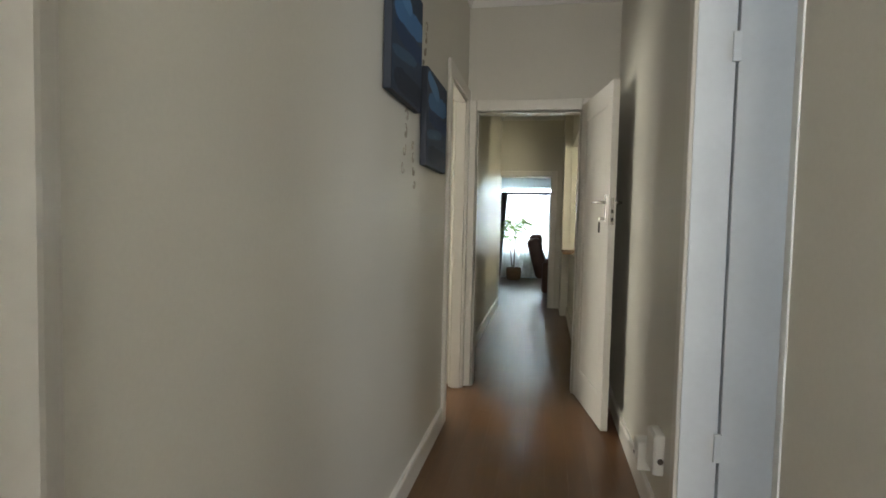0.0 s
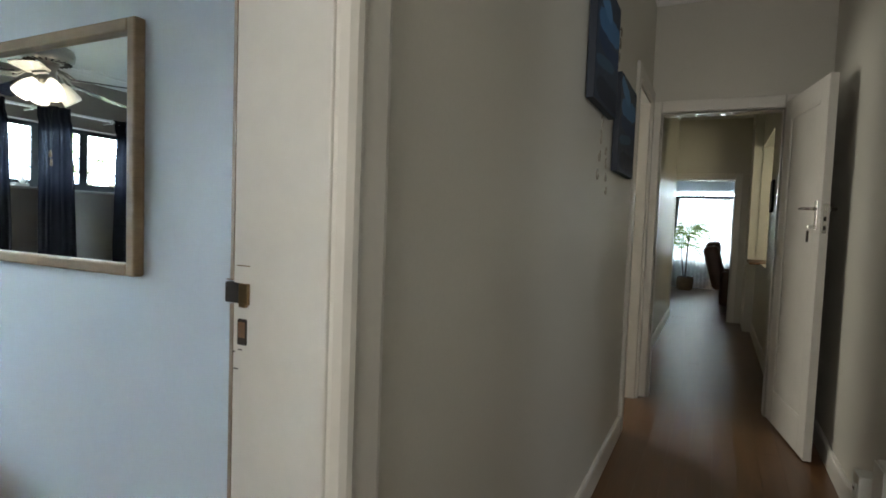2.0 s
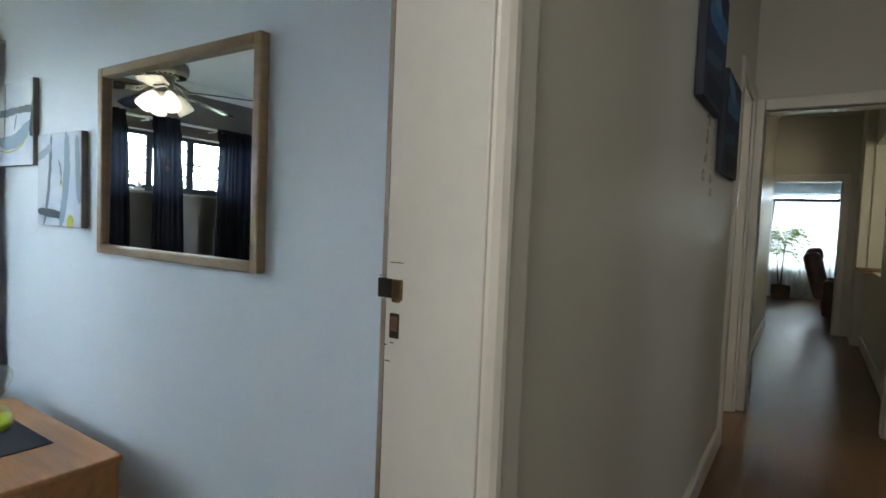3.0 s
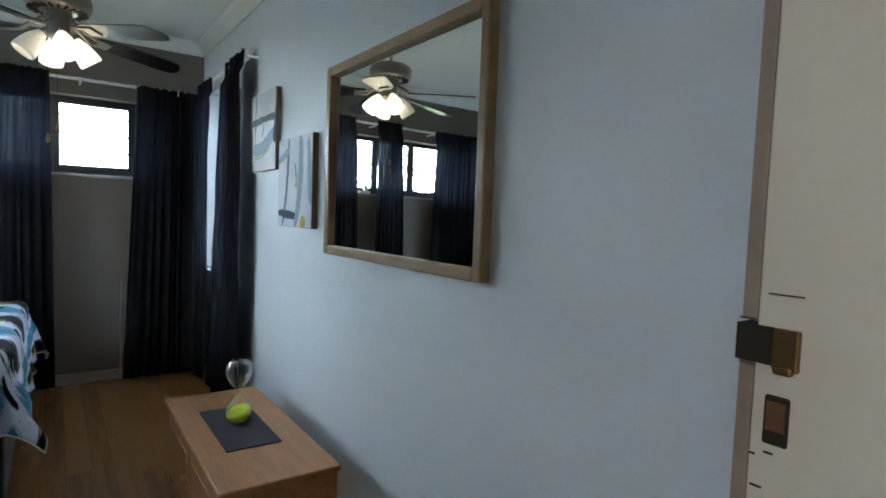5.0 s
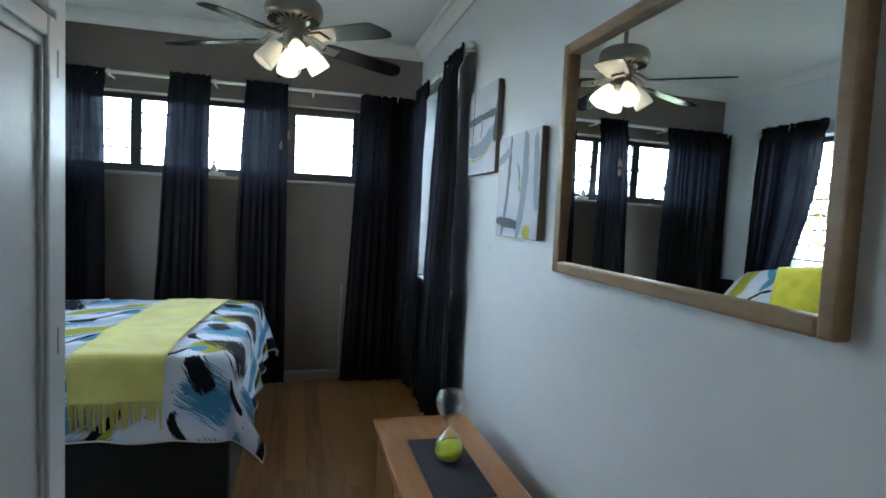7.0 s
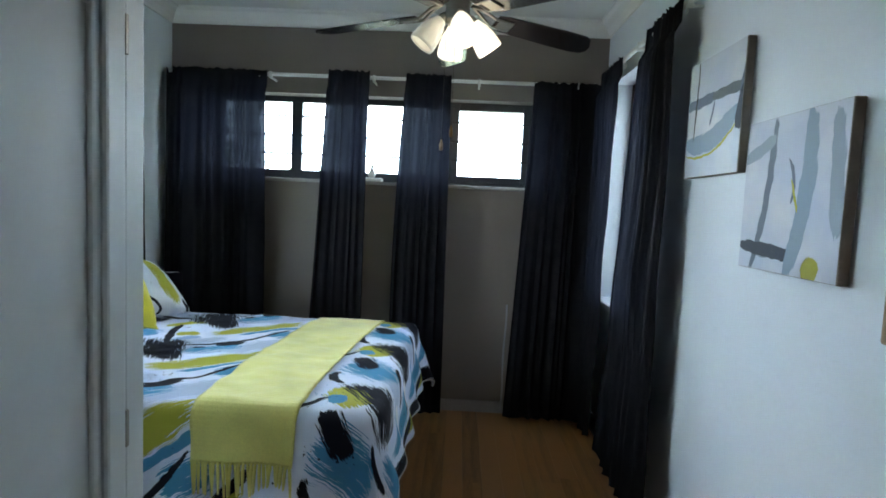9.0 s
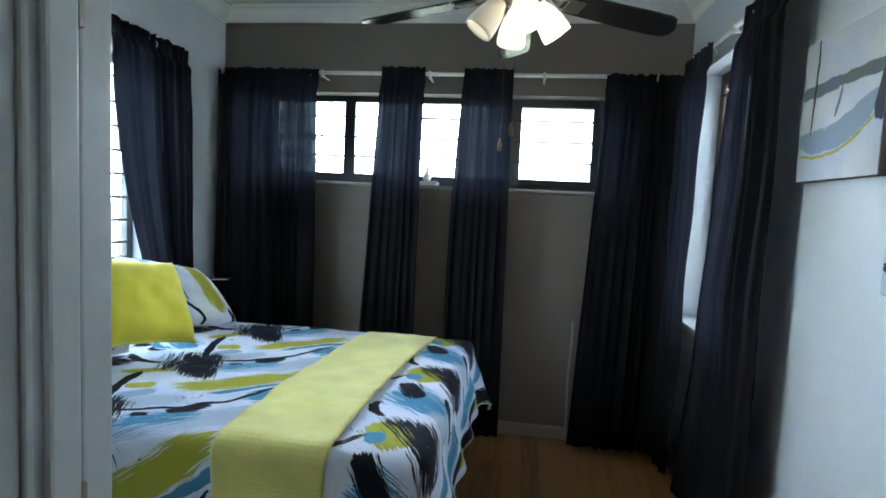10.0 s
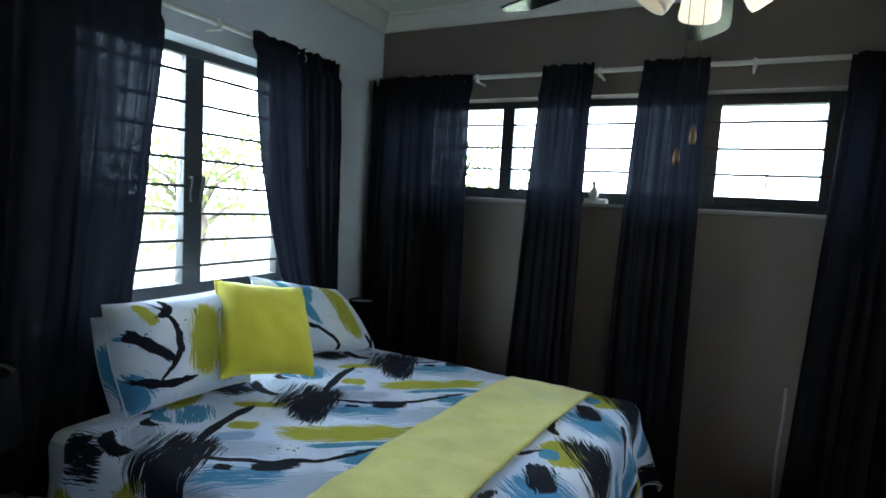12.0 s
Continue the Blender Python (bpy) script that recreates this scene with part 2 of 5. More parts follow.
def painted(name, ground, strokes, coat=0.85, wear=1.0, wobble=0.05, repeat=0.0):
    """Brush strokes on cloth or canvas, in the flat metres of the UV map: each stroke is (u, v, length, width, degrees, bend, colour, wear).
    With repeat the print comes again every so many metres along u."""
    m = bpy.data.materials.new(name)
    m.use_nodes = True
    nt = m.node_tree
    b = nt.nodes["Principled BSDF"]
    b.inputs["Roughness"].default_value = coat
    b.inputs["Specular IOR Level"].default_value = 0.2
    L = nt.links.new

    def node(kind, op=None):
        n = nt.nodes.new(kind)
        if op:
            n.operation = op
        return n

    def math_of(op, a, c=None):
        n = node("ShaderNodeMath", op)
        for k, v in enumerate((a, c)):
            if v is None:
                continue
            if isinstance(v, (int, float)):
                n.inputs[k].default_value = v
            else:
                L(v, n.inputs[k])
        return n.outputs[0]

    uv = node("ShaderNodeUVMap")
    wob = node("ShaderNodeTexNoise")
    wob.inputs["Scale"].default_value, wob.inputs["Detail"].default_value = 22, 6
    L(uv.outputs[0], wob.inputs[0])
    shift = node("ShaderNodeVectorMath", "SUBTRACT")
    L(wob.outputs["Color"], shift.inputs[0])
    shift.inputs[1].default_value = (0.5, 0.5, 0.5)
    small = node("ShaderNodeVectorMath", "SCALE")
    L(shift.outputs[0], small.inputs[0])
    small.inputs["Scale"].default_value = wobble
    moved = node("ShaderNodeVectorMath", "ADD")
    L(uv.outputs[0], moved.inputs[0])
    L(small.outputs[0], moved.inputs[1])
    tint = node("ShaderNodeTexNoise")
    tint.inputs["Scale"].default_value, tint.inputs["Detail"].default_value = 5, 3
    L(uv.outputs[0], tint.inputs[0])
    base = node("ShaderNodeValToRGB")
    base.color_ramp.elements[0].position, base.color_ramp.elements[1].position = 0.40, 0.60
    base.color_ramp.elements[0].color = (ground[0] * 0.82, ground[1] * 0.87, ground[2] * 0.95, 1)
    base.color_ramp.elements[1].color = (*ground, 1)
    L(tint.outputs[0], base.inputs[0])
    last = base.outputs[0]
    for u, v, length, width, degrees, bend, colour, *own in strokes:
        own = own[0] if own else 1.0
        mp = node("ShaderNodeMapping")
        mp.vector_type = "TEXTURE"
        mp.inputs["Rotation"].default_value = (0, 0, radians(degrees))
        away = node("ShaderNodeVectorMath", "SUBTRACT")
        L(moved.outputs[0], away.inputs[0])
        away.inputs[1].default_value = (u, v, 0)
        here = away.outputs[0]
        if repeat:
            turn = node("ShaderNodeVectorMath", "WRAP")
            L(here, turn.inputs[0])
            turn.inputs[1].default_value, turn.inputs[2].default_value = (repeat / 2, 9, 9), (-repeat / 2, -9, -9)
            here = turn.outputs[0]
        L(here, mp.inputs[0])
        sp = node("ShaderNodeSeparateXYZ")
        L(mp.outputs[0], sp.inputs[0])
        a = math_of("DIVIDE", sp.outputs[0], length / 2)
        arc = math_of("MULTIPLY", math_of("MULTIPLY", a, a), bend)
        c = math_of("DIVIDE", math_of("SUBTRACT", sp.outputs[1], arc), width / 2)
        a4 = math_of("POWER", math_of("ABSOLUTE", a), 4.0)
        c2 = math_of("MULTIPLY", c, c)
        inside = math_of("SUBTRACT", 1.0, math_of("ADD", a4, c2))
        hair = node("ShaderNodeMapping")
        hair.inputs["Scale"].default_value = (7.0, 190.0, 1.0)
        L(mp.outputs[0], hair.inputs[0])
        dry = node("ShaderNodeTexNoise")
        dry.inputs["Scale"].default_value, dry.inputs["Detail"].default_value = 1.0, 6
        L(hair.outputs[0], dry.inputs[0])
        dried = math_of("MULTIPLY", math_of("SUBTRACT", dry.outputs[0], 0.58 - 0.07 * (own - 1.0)), 4.2 * wear * own)
        edge = node("ShaderNodeMapRange")
        L(math_of("SUBTRACT", inside, dried), edge.inputs[0])
        edge.inputs["From Min"].default_value, edge.inputs["From Max"].default_value = 0.12, 0.22
        mix = node("ShaderNodeMix")
        mix.data_type = "RGBA"
        L(edge.outputs[0], mix.inputs[0])
        L(last, mix.inputs[6])
        mix.inputs[7].default_value = (*colour, 1)
        last = mix.outputs[2]
    if wear >= 1.0:
        for size, cut, colour in ((60.0, 0.745, INK), (46.0, 0.75, BLUE)):
            spots = node("ShaderNodeTexNoise")
            spots.inputs["Scale"].default_value, spots.inputs["Detail"].default_value = size, 2
            L(moved.outputs[0], spots.inputs[0])
            where = node("ShaderNodeTexNoise")
            where.inputs["Scale"].default_value = 4.0 + size * 0.05
            L(uv.outputs[0], where.inputs[0])
            dot = node("ShaderNodeMapRange")
            L(math_of("ADD", spots.outputs[0], math_of("MULTIPLY", math_of("SUBTRACT", where.outputs[0], 0.5), 0.5)), dot.inputs[0])
            dot.inputs["From Min"].default_value, dot.inputs["From Max"].default_value = cut, cut + 0.015
            mix = node("ShaderNodeMix")
            mix.data_type = "RGBA"
            L(dot.outputs[0], mix.inputs[0])
            L(last, mix.inputs[6])
            mix.inputs[7].default_value = (*colour, 1)
            last = mix.outputs[2]
    L(last, b.inputs["Base Color"])
    weave = node("ShaderNodeTexNoise")
    weave.inputs["Scale"].default_value = 260
    L(uv.outputs[0], weave.inputs[0])
    crease = node("ShaderNodeMath", "MULTIPLY_ADD")
    L(wob.outputs[0], crease.inputs[0])
    crease.inputs[1].default_value = 2.0
    L(weave.outputs[0], crease.inputs[2])
    bp = node("ShaderNodeBump")
    bp.inputs["Strength"].default_value, bp.inputs["Distance"].default_value = 0.25, 0.004
    L(crease.outputs[0], bp.inputs["Height"])
    L(bp.outputs[0], b.inputs["Normal"])
    return m


INK = (0.008, 0.009, 0.017)
CITRON = (0.42, 0.40, 0.05)
BLUE = (0.075, 0.27, 0.46)
MIST = (0.45, 0.52, 0.65)


# ---- building helpers ----
def thing(name, at, label, category, group="", kind=""):
    """An empty at the thing's base, which parents its parts."""
    ob = new(name)
    ob.location = at
    ob.empty_display_size = 0.05
    return tagged(ob, label, category, group, kind)


def part(name, bm, material, parent=None, label="", smooth=False, kind=""):
    """Links a bmesh, in world metres, as one mesh object under a thing or a part."""
    me = bpy.data.meshes.new(name)
    bmesh.ops.recalc_face_normals(bm, faces=bm.faces)
    bm.to_mesh(me)
    bm.free()
    for m in material if isinstance(material, (list, tuple)) else [material]:
        me.materials.append(m)
    if smooth:
        for p in me.polygons:
            p.use_smooth = True
    ob = new(name, me)
    if parent is not None:
        ob.parent = parent
        if parent.type == "EMPTY":
            ob.matrix_parent_inverse = Matrix.Translation(parent.location).inverted()
    return tagged(ob, label, "", "", kind)


def box(x0, y0, z0, x1, y1, z1, bevel=0.0, bm=None, seg=2):
    """A box between two corners, with rounded edges."""
    bm = bm or bmesh.new()
    made = bmesh.ops.create_cube(bm, size=1.0, matrix=Matrix.Translation(((x0 + x1) / 2, (y0 + y1) / 2, (z0 + z1) / 2)) @ Matrix.Diagonal((abs(x1 - x0), abs(y1 - y0), abs(z1 - z0), 1)))
    if bevel:
        edges = list({e for v in made["verts"] for e in v.link_edges})
        bmesh.ops.bevel(bm, geom=edges, offset=bevel, segments=seg, profile=0.5, affect="EDGES")
    return bm


def turned(profile, at, seg=24, m=None, bm=None):
    """A turned body: profile of (radius, height) from the bottom to the top."""
    bm = bm or bmesh.new()
    m = m or Matrix.Identity(4)
    rings = []
    for r, z in profile:
        rings.append([bm.verts.new(Vector(at) + m.to_3x3() @ Vector((r * math.cos(2 * math.pi * k / seg), r * math.sin(2 * math.pi * k / seg), z))) for k in range(seg)])
    for a, b in zip(rings, rings[1:]):
        for k in range(seg):
            bm.faces.new((a[k], a[(k + 1) % seg], b[(k + 1) % seg], b[k]))
    if profile[0][0] > 1e-5:
        bm.faces.new(rings[0][::-1])
    if profile[-1][0] > 1e-5:
        bm.faces.new(rings[-1])
    bmesh.ops.remove_doubles(bm, verts=bm.verts, dist=1e-5)
    return bm


def tube(points, radius, seg=8, bm=None):
    """A bent rod through points; radius may be a list."""
    bm = bm or bmesh.new()
    pts = [Vector(p) for p in points]
    rad = radius if isinstance(radius, (list, tuple)) else [radius] * len(pts)
    rings = []
    for k, p in enumerate(pts):
        d = (pts[min(k + 1, len(pts) - 1)] - pts[max(k - 1, 0)]).normalized()
        side = d.cross(Vector((0.3, 0.2, 1.0)) if abs(d.z) < 0.9 else Vector((1, 0, 0))).normalized()
        up = side.cross(d)
        rings.append([bm.verts.new(p + rad[k] * (math.cos(2 * math.pi * j / seg) * side + math.sin(2 * math.pi * j / seg) * up)) for j in range(seg)])
    for a, b in zip(rings, rings[1:]):
        for j in range(seg):
            bm.faces.new((a[j], a[(j + 1) % seg], b[(j + 1) % seg], b[j]))
    bm.faces.new(rings[0][::-1])
    bm.faces.new(rings[-1])
    return bm


def sheet(nu, nv, place, flat=None):
    """A sheet of nu by nv faces; place(u, v) gives the point, flat(u, v) its place on the flat cloth in metres."""
    bm = bmesh.new()
    layer = bm.loops.layers.uv.new("UVMap")
    vs = [[bm.verts.new(place(i / nu, j / nv)) for j in range(nv + 1)] for i in range(nu + 1)]
    for i in range(nu):
        for j in range(nv):
            f = bm.faces.new((vs[i][j], vs[i + 1][j], vs[i + 1][j + 1], vs[i][j + 1]))
            if flat:
                for lp, (a, c) in zip(f.loops, ((i, j), (i + 1, j), (i + 1, j + 1), (i, j + 1))):
                    lp[layer].uv = flat(a / nu, c / nv)
    return bm


def thick(ob, metres, offset=-1.0):
    md = ob.modifiers.new("thickness", "SOLIDIFY")
    md.thickness, md.offset = metres, offset
    return ob


def wall(name, axis, p0, p1, a0, a1, z0, z1, material, openings=(), label=""):
    """A wall between p0 and p1 across axis, from a0 to a1 along it, with openings (a0, a1, z0, z1) cut through."""
    bm = bmesh.new()
    cuts_a = sorted({a0, a1, *[v for o in openings for v in o[:2]]})
    for b0, b1 in zip(cuts_a, cuts_a[1:]):
        holes = sorted((o[2], o[3]) for o in openings if o[0] <= b0 + 1e-6 and o[1] >= b1 - 1e-6)
        low = z0
        for h0, h1 in holes + [(z1, z1)]:
            if h0 > low + 1e-6:
                box(*((p0, b0, low, p1, b1, h0) if axis == "x" else (b0, p0, low, b1, p1, h0)), bm=bm)
            low = h1
    ob = part(name, bm, material, None, label)
    return tagged(ob, label, "wall", "", "structure")


# ---- large structure ----
HALL_X, BED_X = -0.10, -0.24
BROWN_X, HEAD_Y, MIRROR_Y = -4.505, -1.49, 1.2
HALL_R, HALL_TOP, BED_TOP = 0.997, 2.95, 2.437
JAMB_Y, NEAR_Y, DOOR_TOP = 0.688, -0.10, 2.06
MID_X, CROSS_Y, FAR_L, FAR_R, FAR_TOP, FAR_Y, END_Y = -0.17, 4.48, -0.17, 0.84, 2.86, 8.64, 13.0

wall("wall_hall_left", "x", MID_X, HALL_X, -1.5, CROSS_Y, 0, HALL_TOP, WALL_HALL, [(NEAR_Y - 0.03, JAMB_Y + 0.03, 0, DOOR_TOP + 0.03), (3.70, 4.40, 0, 2.18)], "cream painted hallway wall")
wall("wall_bedroom_door_side", "x", BED_X, MID_X, HEAD_Y, MIRROR_Y, 0, BED_TOP, WALL_BED, [(NEAR_Y - 0.03, JAMB_Y + 0.03, 0, DOOR_TOP + 0.03)], "pale grey painted bedroom wall")
wall("wall_mirror_side", "y", MIRROR_Y, 1.44, -4.74, MID_X, 0, BED_TOP + 0.1, WALL_BED, [(-4.36, -3.50, 0.80, 2.05)], "pale grey painted wall with a mirror")
wall("wall_brown", "x", -4.74, BROWN_X, HEAD_Y, MIRROR_Y, 0, BED_TOP + 0.1, WALL_BROWN, [(-1.26, 0.79, 1.433, 1.957)], "taupe painted feature wall under high windows")
wall("wall_head", "y", -1.73, HEAD_Y, -4.74, MID_X, 0, BED_TOP + 0.1, WALL_BED, [(-3.865, -2.795, 0.938, 1.965)], "pale grey painted wall behind the bed")
wall("wall_hall_right", "x", HALL_R, 1.112, -1.5, CROSS_Y + 0.12, 0, HALL_TOP, WALL_HALL, [(1.548, 2.332, 0, 2.1)], "cream painted hallway wall")
wall("wall_hall_back", "y", -1.65, -1.5, MID_X, 1.147, 0, HALL_TOP, WALL_HALL, (), "cream painted end wall")
wall("wall_cross", "y", CROSS_Y, CROSS_Y + 0.12, -0.4, 1.4, 0, HALL_TOP, WALL_HALL, [(-0.02, 0.735, 0, 2.09)], "cream painted wall with a door")
wall("wall_hall_far_left", "x", FAR_L - 0.14, FAR_L, 4.6, FAR_Y, 0, FAR_TOP, WALL_HALL, (), "cream painted hallway wall")
wall("wall_hall_far_right", "x", FAR_R, FAR_R + 0.14, 4.6, FAR_Y, 0, FAR_TOP, WALL_HALL, [(6.5, 7.98, 0.90, 2.3)], "cream painted hallway wall with a hatch")
wall("wall_living_near", "y", FAR_Y, FAR_Y + 0.13, -2.5, 3.5, 0, FAR_TOP, WALL_HALL, [(-0.168, 0.575, 0, 1.97)], "cream painted wall with an opening")
wall("wall_living_far", "y", END_Y, END_Y + 0.2, -2.5, 3.5, 0, FAR_TOP, WALL_BED, [(-0.55, 1.3, 0.6, 2.05)], "pale living room wall with a window")
wall("wall_living_left", "x", -2.65, -2.5, FAR_Y, END_Y + 0.2, 0, FAR_TOP, WALL_HALL)
wall("wall_living_right", "x", 3.5, 3.65, FAR_Y, END_Y + 0.2, 0, FAR_TOP, WALL_HALL)
wall("wall_bath_near", "y", 0.3, 0.45, 1.112, 3.6, 0, 2.6, WALL_BED)
wall("wall_bath_far", "y", 3.0, 3.15, 1.112, 3.6, 0, 2.6, WALL_BED)
wall("wall_bath_end", "x", 3.45, 3.6, 0.45, 3.0, 0, 2.6, WALL_BED)
wall("wall_side_near", "y", 2.6, 2.75, -3.0, MID_X, 0, 2.6, WALL_HALL)
wall("wall_side_far", "y", 6.6, 6.75, -3.0, FAR_L - 0.14, 0, 2.6, WALL_HALL)
wall("wall_side_end", "x", -3.0, -2.85, 2.75, 6.6, 0, 2.6, WALL_HALL)
wall("wall_kitchen_end", "x", 2.4, 2.55, 4.6, FAR_Y, 0, FAR_TOP, WALL_HALL)
wall("wall_kitchen_near", "y", CROSS_Y, CROSS_Y + 0.12, 1.4, 2.55, 0, FAR_TOP, WALL_HALL)


def slab(name, x0, y0, z0, x1, y1, z1, material, label):
    return tagged(part(name, box(x0, y0, z0, x1, y1, z1), material), label, name.split("_")[0], "", "structure")


slab("floor", -4.74, -1.73, -0.12, 3.65, 13.2, -0.012, GAP, "dark joints between wooden floor boards")
slab("ceiling_bedroom", -4.74, -1.73, BED_TOP, MID_X, 1.44, BED_TOP + 0.1, CEILING, "white painted bedroom ceiling")
slab("ceiling_hall", MID_X, -1.65, HALL_TOP, 1.3, CROSS_Y + 0.12, HALL_TOP + 0.1, CEILING, "white painted hallway ceiling")
slab("ceiling_far", -2.65, CROSS_Y + 0.12, FAR_TOP, 3.65, 13.2, FAR_TOP + 0.1, CEILING, "white painted ceiling")
slab("ceiling_bath", 1.112, 0.3, 2.6, 3.6, 3.15, 2.7, CEILING, "white painted bathroom ceiling")
slab("ceiling_side", -3.0, 2.6, 2.6, MID_X, 6.75, 2.7, CEILING, "white painted ceiling")


def moulding(name, points, profile, material, label):
    """A strip with a profile of (out, up), along a run of (x, y, outward x, outward y) stations."""
    bm = bmesh.new()
    rings = [[bm.verts.new((x + ox * o, y + oy * o, h)) for o, h in profile] for x, y, ox, oy in points]
    for a, b in zip(rings, rings[1:]):
        for k in range(len(profile) - 1):
            bm.faces.new((a[k], a[k + 1], b[k + 1], b[k]))
    for r in (rings[0], rings[-1]):
        bm.faces.new(r)
    return tagged(part(name, bm, material), label, name.split("_")[0], "", "structure")


def cornice(name, points, top):
    prof = [(0.0, top - 0.085), (0.012, top - 0.085), (0.016, top - 0.07), (0.03, top - 0.045), (0.055, top - 0.02), (0.075, top - 0.012), (0.08, top), (0.0, top)]
    moulding(name, points, prof, CEILING, "white moulded plaster cornice")


def skirting(name, points, h, material=None):
    prof = [(0.0, 0.0), (0.018, 0.0), (0.018, h - 0.015), (0.012, h - 0.004), (0.0, h)]
    moulding(name, points, prof, material or WHITE, "painted wooden skirting board")


cornice("trim_cornice_bedroom", [(BED_X, MIRROR_Y, -1, -1), (BROWN_X, MIRROR_Y, 1, -1), (BROWN_X, HEAD_Y, 1, 1), (BED_X, HEAD_Y, -1, 1)], BED_TOP)
cornice("trim_cornice_hall", [(HALL_X, -1.5, 1, 1), (HALL_X, CROSS_Y, 1, -1), (HALL_R, CROSS_Y, -1, -1), (HALL_R, -1.5, -1, 1)], HALL_TOP)
cornice("trim_cornice_far", [(FAR_L, 4.6, 1, 1), (FAR_L, FAR_Y, 1, -1), (FAR_R, FAR_Y, -1, -1), (FAR_R, 4.6, -1, 1)], FAR_TOP)
skirting("baseboard_mirror", [(BED_X, MIRROR_Y, 0, -1), (BROWN_X, MIRROR_Y, 0, -1)], 0.09, WHITE_COOL)
skirting("baseboard_brown", [(BROWN_X, MIRROR_Y - 0.02, 1, 0), (BROWN_X, HEAD_Y, 1, 0)], 0.07, mat("grey_skirting_paint", (0.30, 0.29, 0.28), 0.5, vary=0.1))
skirting("baseboard_hall_left", [(HALL_X, 0.89, 1, 0), (HALL_X, 3.59, 1, 0)], 0.12)
skirting("baseboard_hall_right", [(HALL_R, 2.40, -1, 0), (HALL_R, CROSS_Y, -1, 0)], 0.12)
skirting("baseboard_far_left", [(FAR_L, 4.6, 1, 0), (FAR_L, FAR_Y, 1, 0)], 0.12)
skirting("baseboard_far_right", [(FAR_R, 4.6, -1, 0), (FAR_R, FAR_Y, -1, 0)], 0.12)


# ---- door frames ----
def door_frame(name, axis, face0, face1, a0, a1, top, label, arch=0.09, sides=(True, True), stop=True, material=None):
    """Lining of an opening from a0 to a1 in a wall from face0 to face1, with architraves on its faces."""
    material = material or WHITE
    root = thing(name, ((face0 + face1) / 2, (a0 + a1) / 2, 0) if axis == "x" else ((a0 + a1) / 2, (face0 + face1) / 2, 0), label, "door frame", "", "structure")

    def b(p0, b0, z0, p1, b1, z1, bevel):
        return box(*((p0, b0, z0, p1, b1, z1) if axis == "x" else (b0, p0, z0, b1, p1, z1)), bevel)

    for edge, out in ((a0, -0.03), (a1, 0.03)):
        part("jamb", b(face0, edge, 0, face1, edge + out, top + 0.03, 0.002), material, root)
    part("head", b(face0, a0, top, face1, a1, top + 0.03, 0.002), material, root)
    for face, out, on in ((face0, -0.022, sides[0]), (face1, 0.022, sides[1])):
        if on:
            for edge, way in ((a0, -1), (a1, 1)):
                part("architrave", b(face, edge + way * 0.012, 0, face + out, edge + way * (0.012 + arch), top + 0.012 + arch, 0.009), material, root)
            part("architrave", b(face, a0 - 0.012, top + 0.012, face + out, a1 + 0.012, top + 0.012 + arch, 0.009), material, root)
    return root


bed_frame = door_frame("door_frame", "x", -0.214, HALL_X + 0.044, NEAR_Y, JAMB_Y, DOOR_TOP, "cream-white painted wooden bedroom door frame", 0.128, (False, False))
for edge, way in ((JAMB_Y, 1), (NEAR_Y, -1)):
    bm = bmesh.new()
    plan = [(-0.10, 0.004), (-0.060, 0.004)] + [(-0.062 + 0.026 * math.cos(radians(q)), 0.032 - 0.027 * math.sin(radians(q))) for q in (85, 65, 40, 15, -10, -35, -58)]
    plan += [(-0.0505, 0.066), (-0.052, 0.120), (-0.056, 0.132), (-0.070, 0.155), (-0.085, 0.178), (-0.094, 0.190), (-0.10, 0.200)]
    low = [bm.verts.new((x, edge + way * y, 0.0)) for x, y in plan]
    high = [bm.verts.new((x, edge + way * y, DOOR_TOP + 0.14)) for x, y in plan]
    for k in range(len(plan) - 1):
        bm.faces.new((low[k], low[k + 1], high[k + 1], high[k]))
    bm.faces.new(low)
    bm.faces.new(high)
    bmesh.ops.recalc_face_normals(bm, faces=bm.faces)
    part("architrave", bm, WHITE, bed_frame)
part("architrave", box(HALL_X, NEAR_Y - 0.006, DOOR_TOP + 0.012, -0.052, JAMB_Y + 0.006, DOOR_TOP + 0.14, 0.012), WHITE, bed_frame)
# beige strip along the jamb's chamfered edge, above and below the strike
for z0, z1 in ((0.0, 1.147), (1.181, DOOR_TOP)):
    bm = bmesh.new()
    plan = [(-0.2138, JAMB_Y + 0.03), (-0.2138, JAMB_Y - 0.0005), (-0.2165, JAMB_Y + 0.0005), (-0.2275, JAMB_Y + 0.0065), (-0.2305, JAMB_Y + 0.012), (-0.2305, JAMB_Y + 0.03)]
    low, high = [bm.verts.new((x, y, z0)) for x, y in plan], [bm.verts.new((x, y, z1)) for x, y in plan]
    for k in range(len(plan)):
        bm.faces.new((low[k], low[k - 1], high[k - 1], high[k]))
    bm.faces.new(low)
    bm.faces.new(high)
    part("beige_edge", bm, BEIGE_EDGE, bed_frame, "beige edge of the jamb")
strike = part("strike_plate", box(-0.2015, JAMB_Y - 0.004, 1.149, -0.184, JAMB_Y + 0.004, 1.1785, 0.0015), BRASS, bed_frame, "worn brass strike plate")
part("strike_lip", box(-0.200, JAMB_Y - 0.0055, 1.146, -0.187, JAMB_Y + 0.004, 1.1525, 0.002), BRASS, strike)
part("latch_hole", box(-0.2275, JAMB_Y - 0.0025, 1.151, -0.2012, JAMB_Y + 0.03, 1.1785, 0.001), DARK, strike)
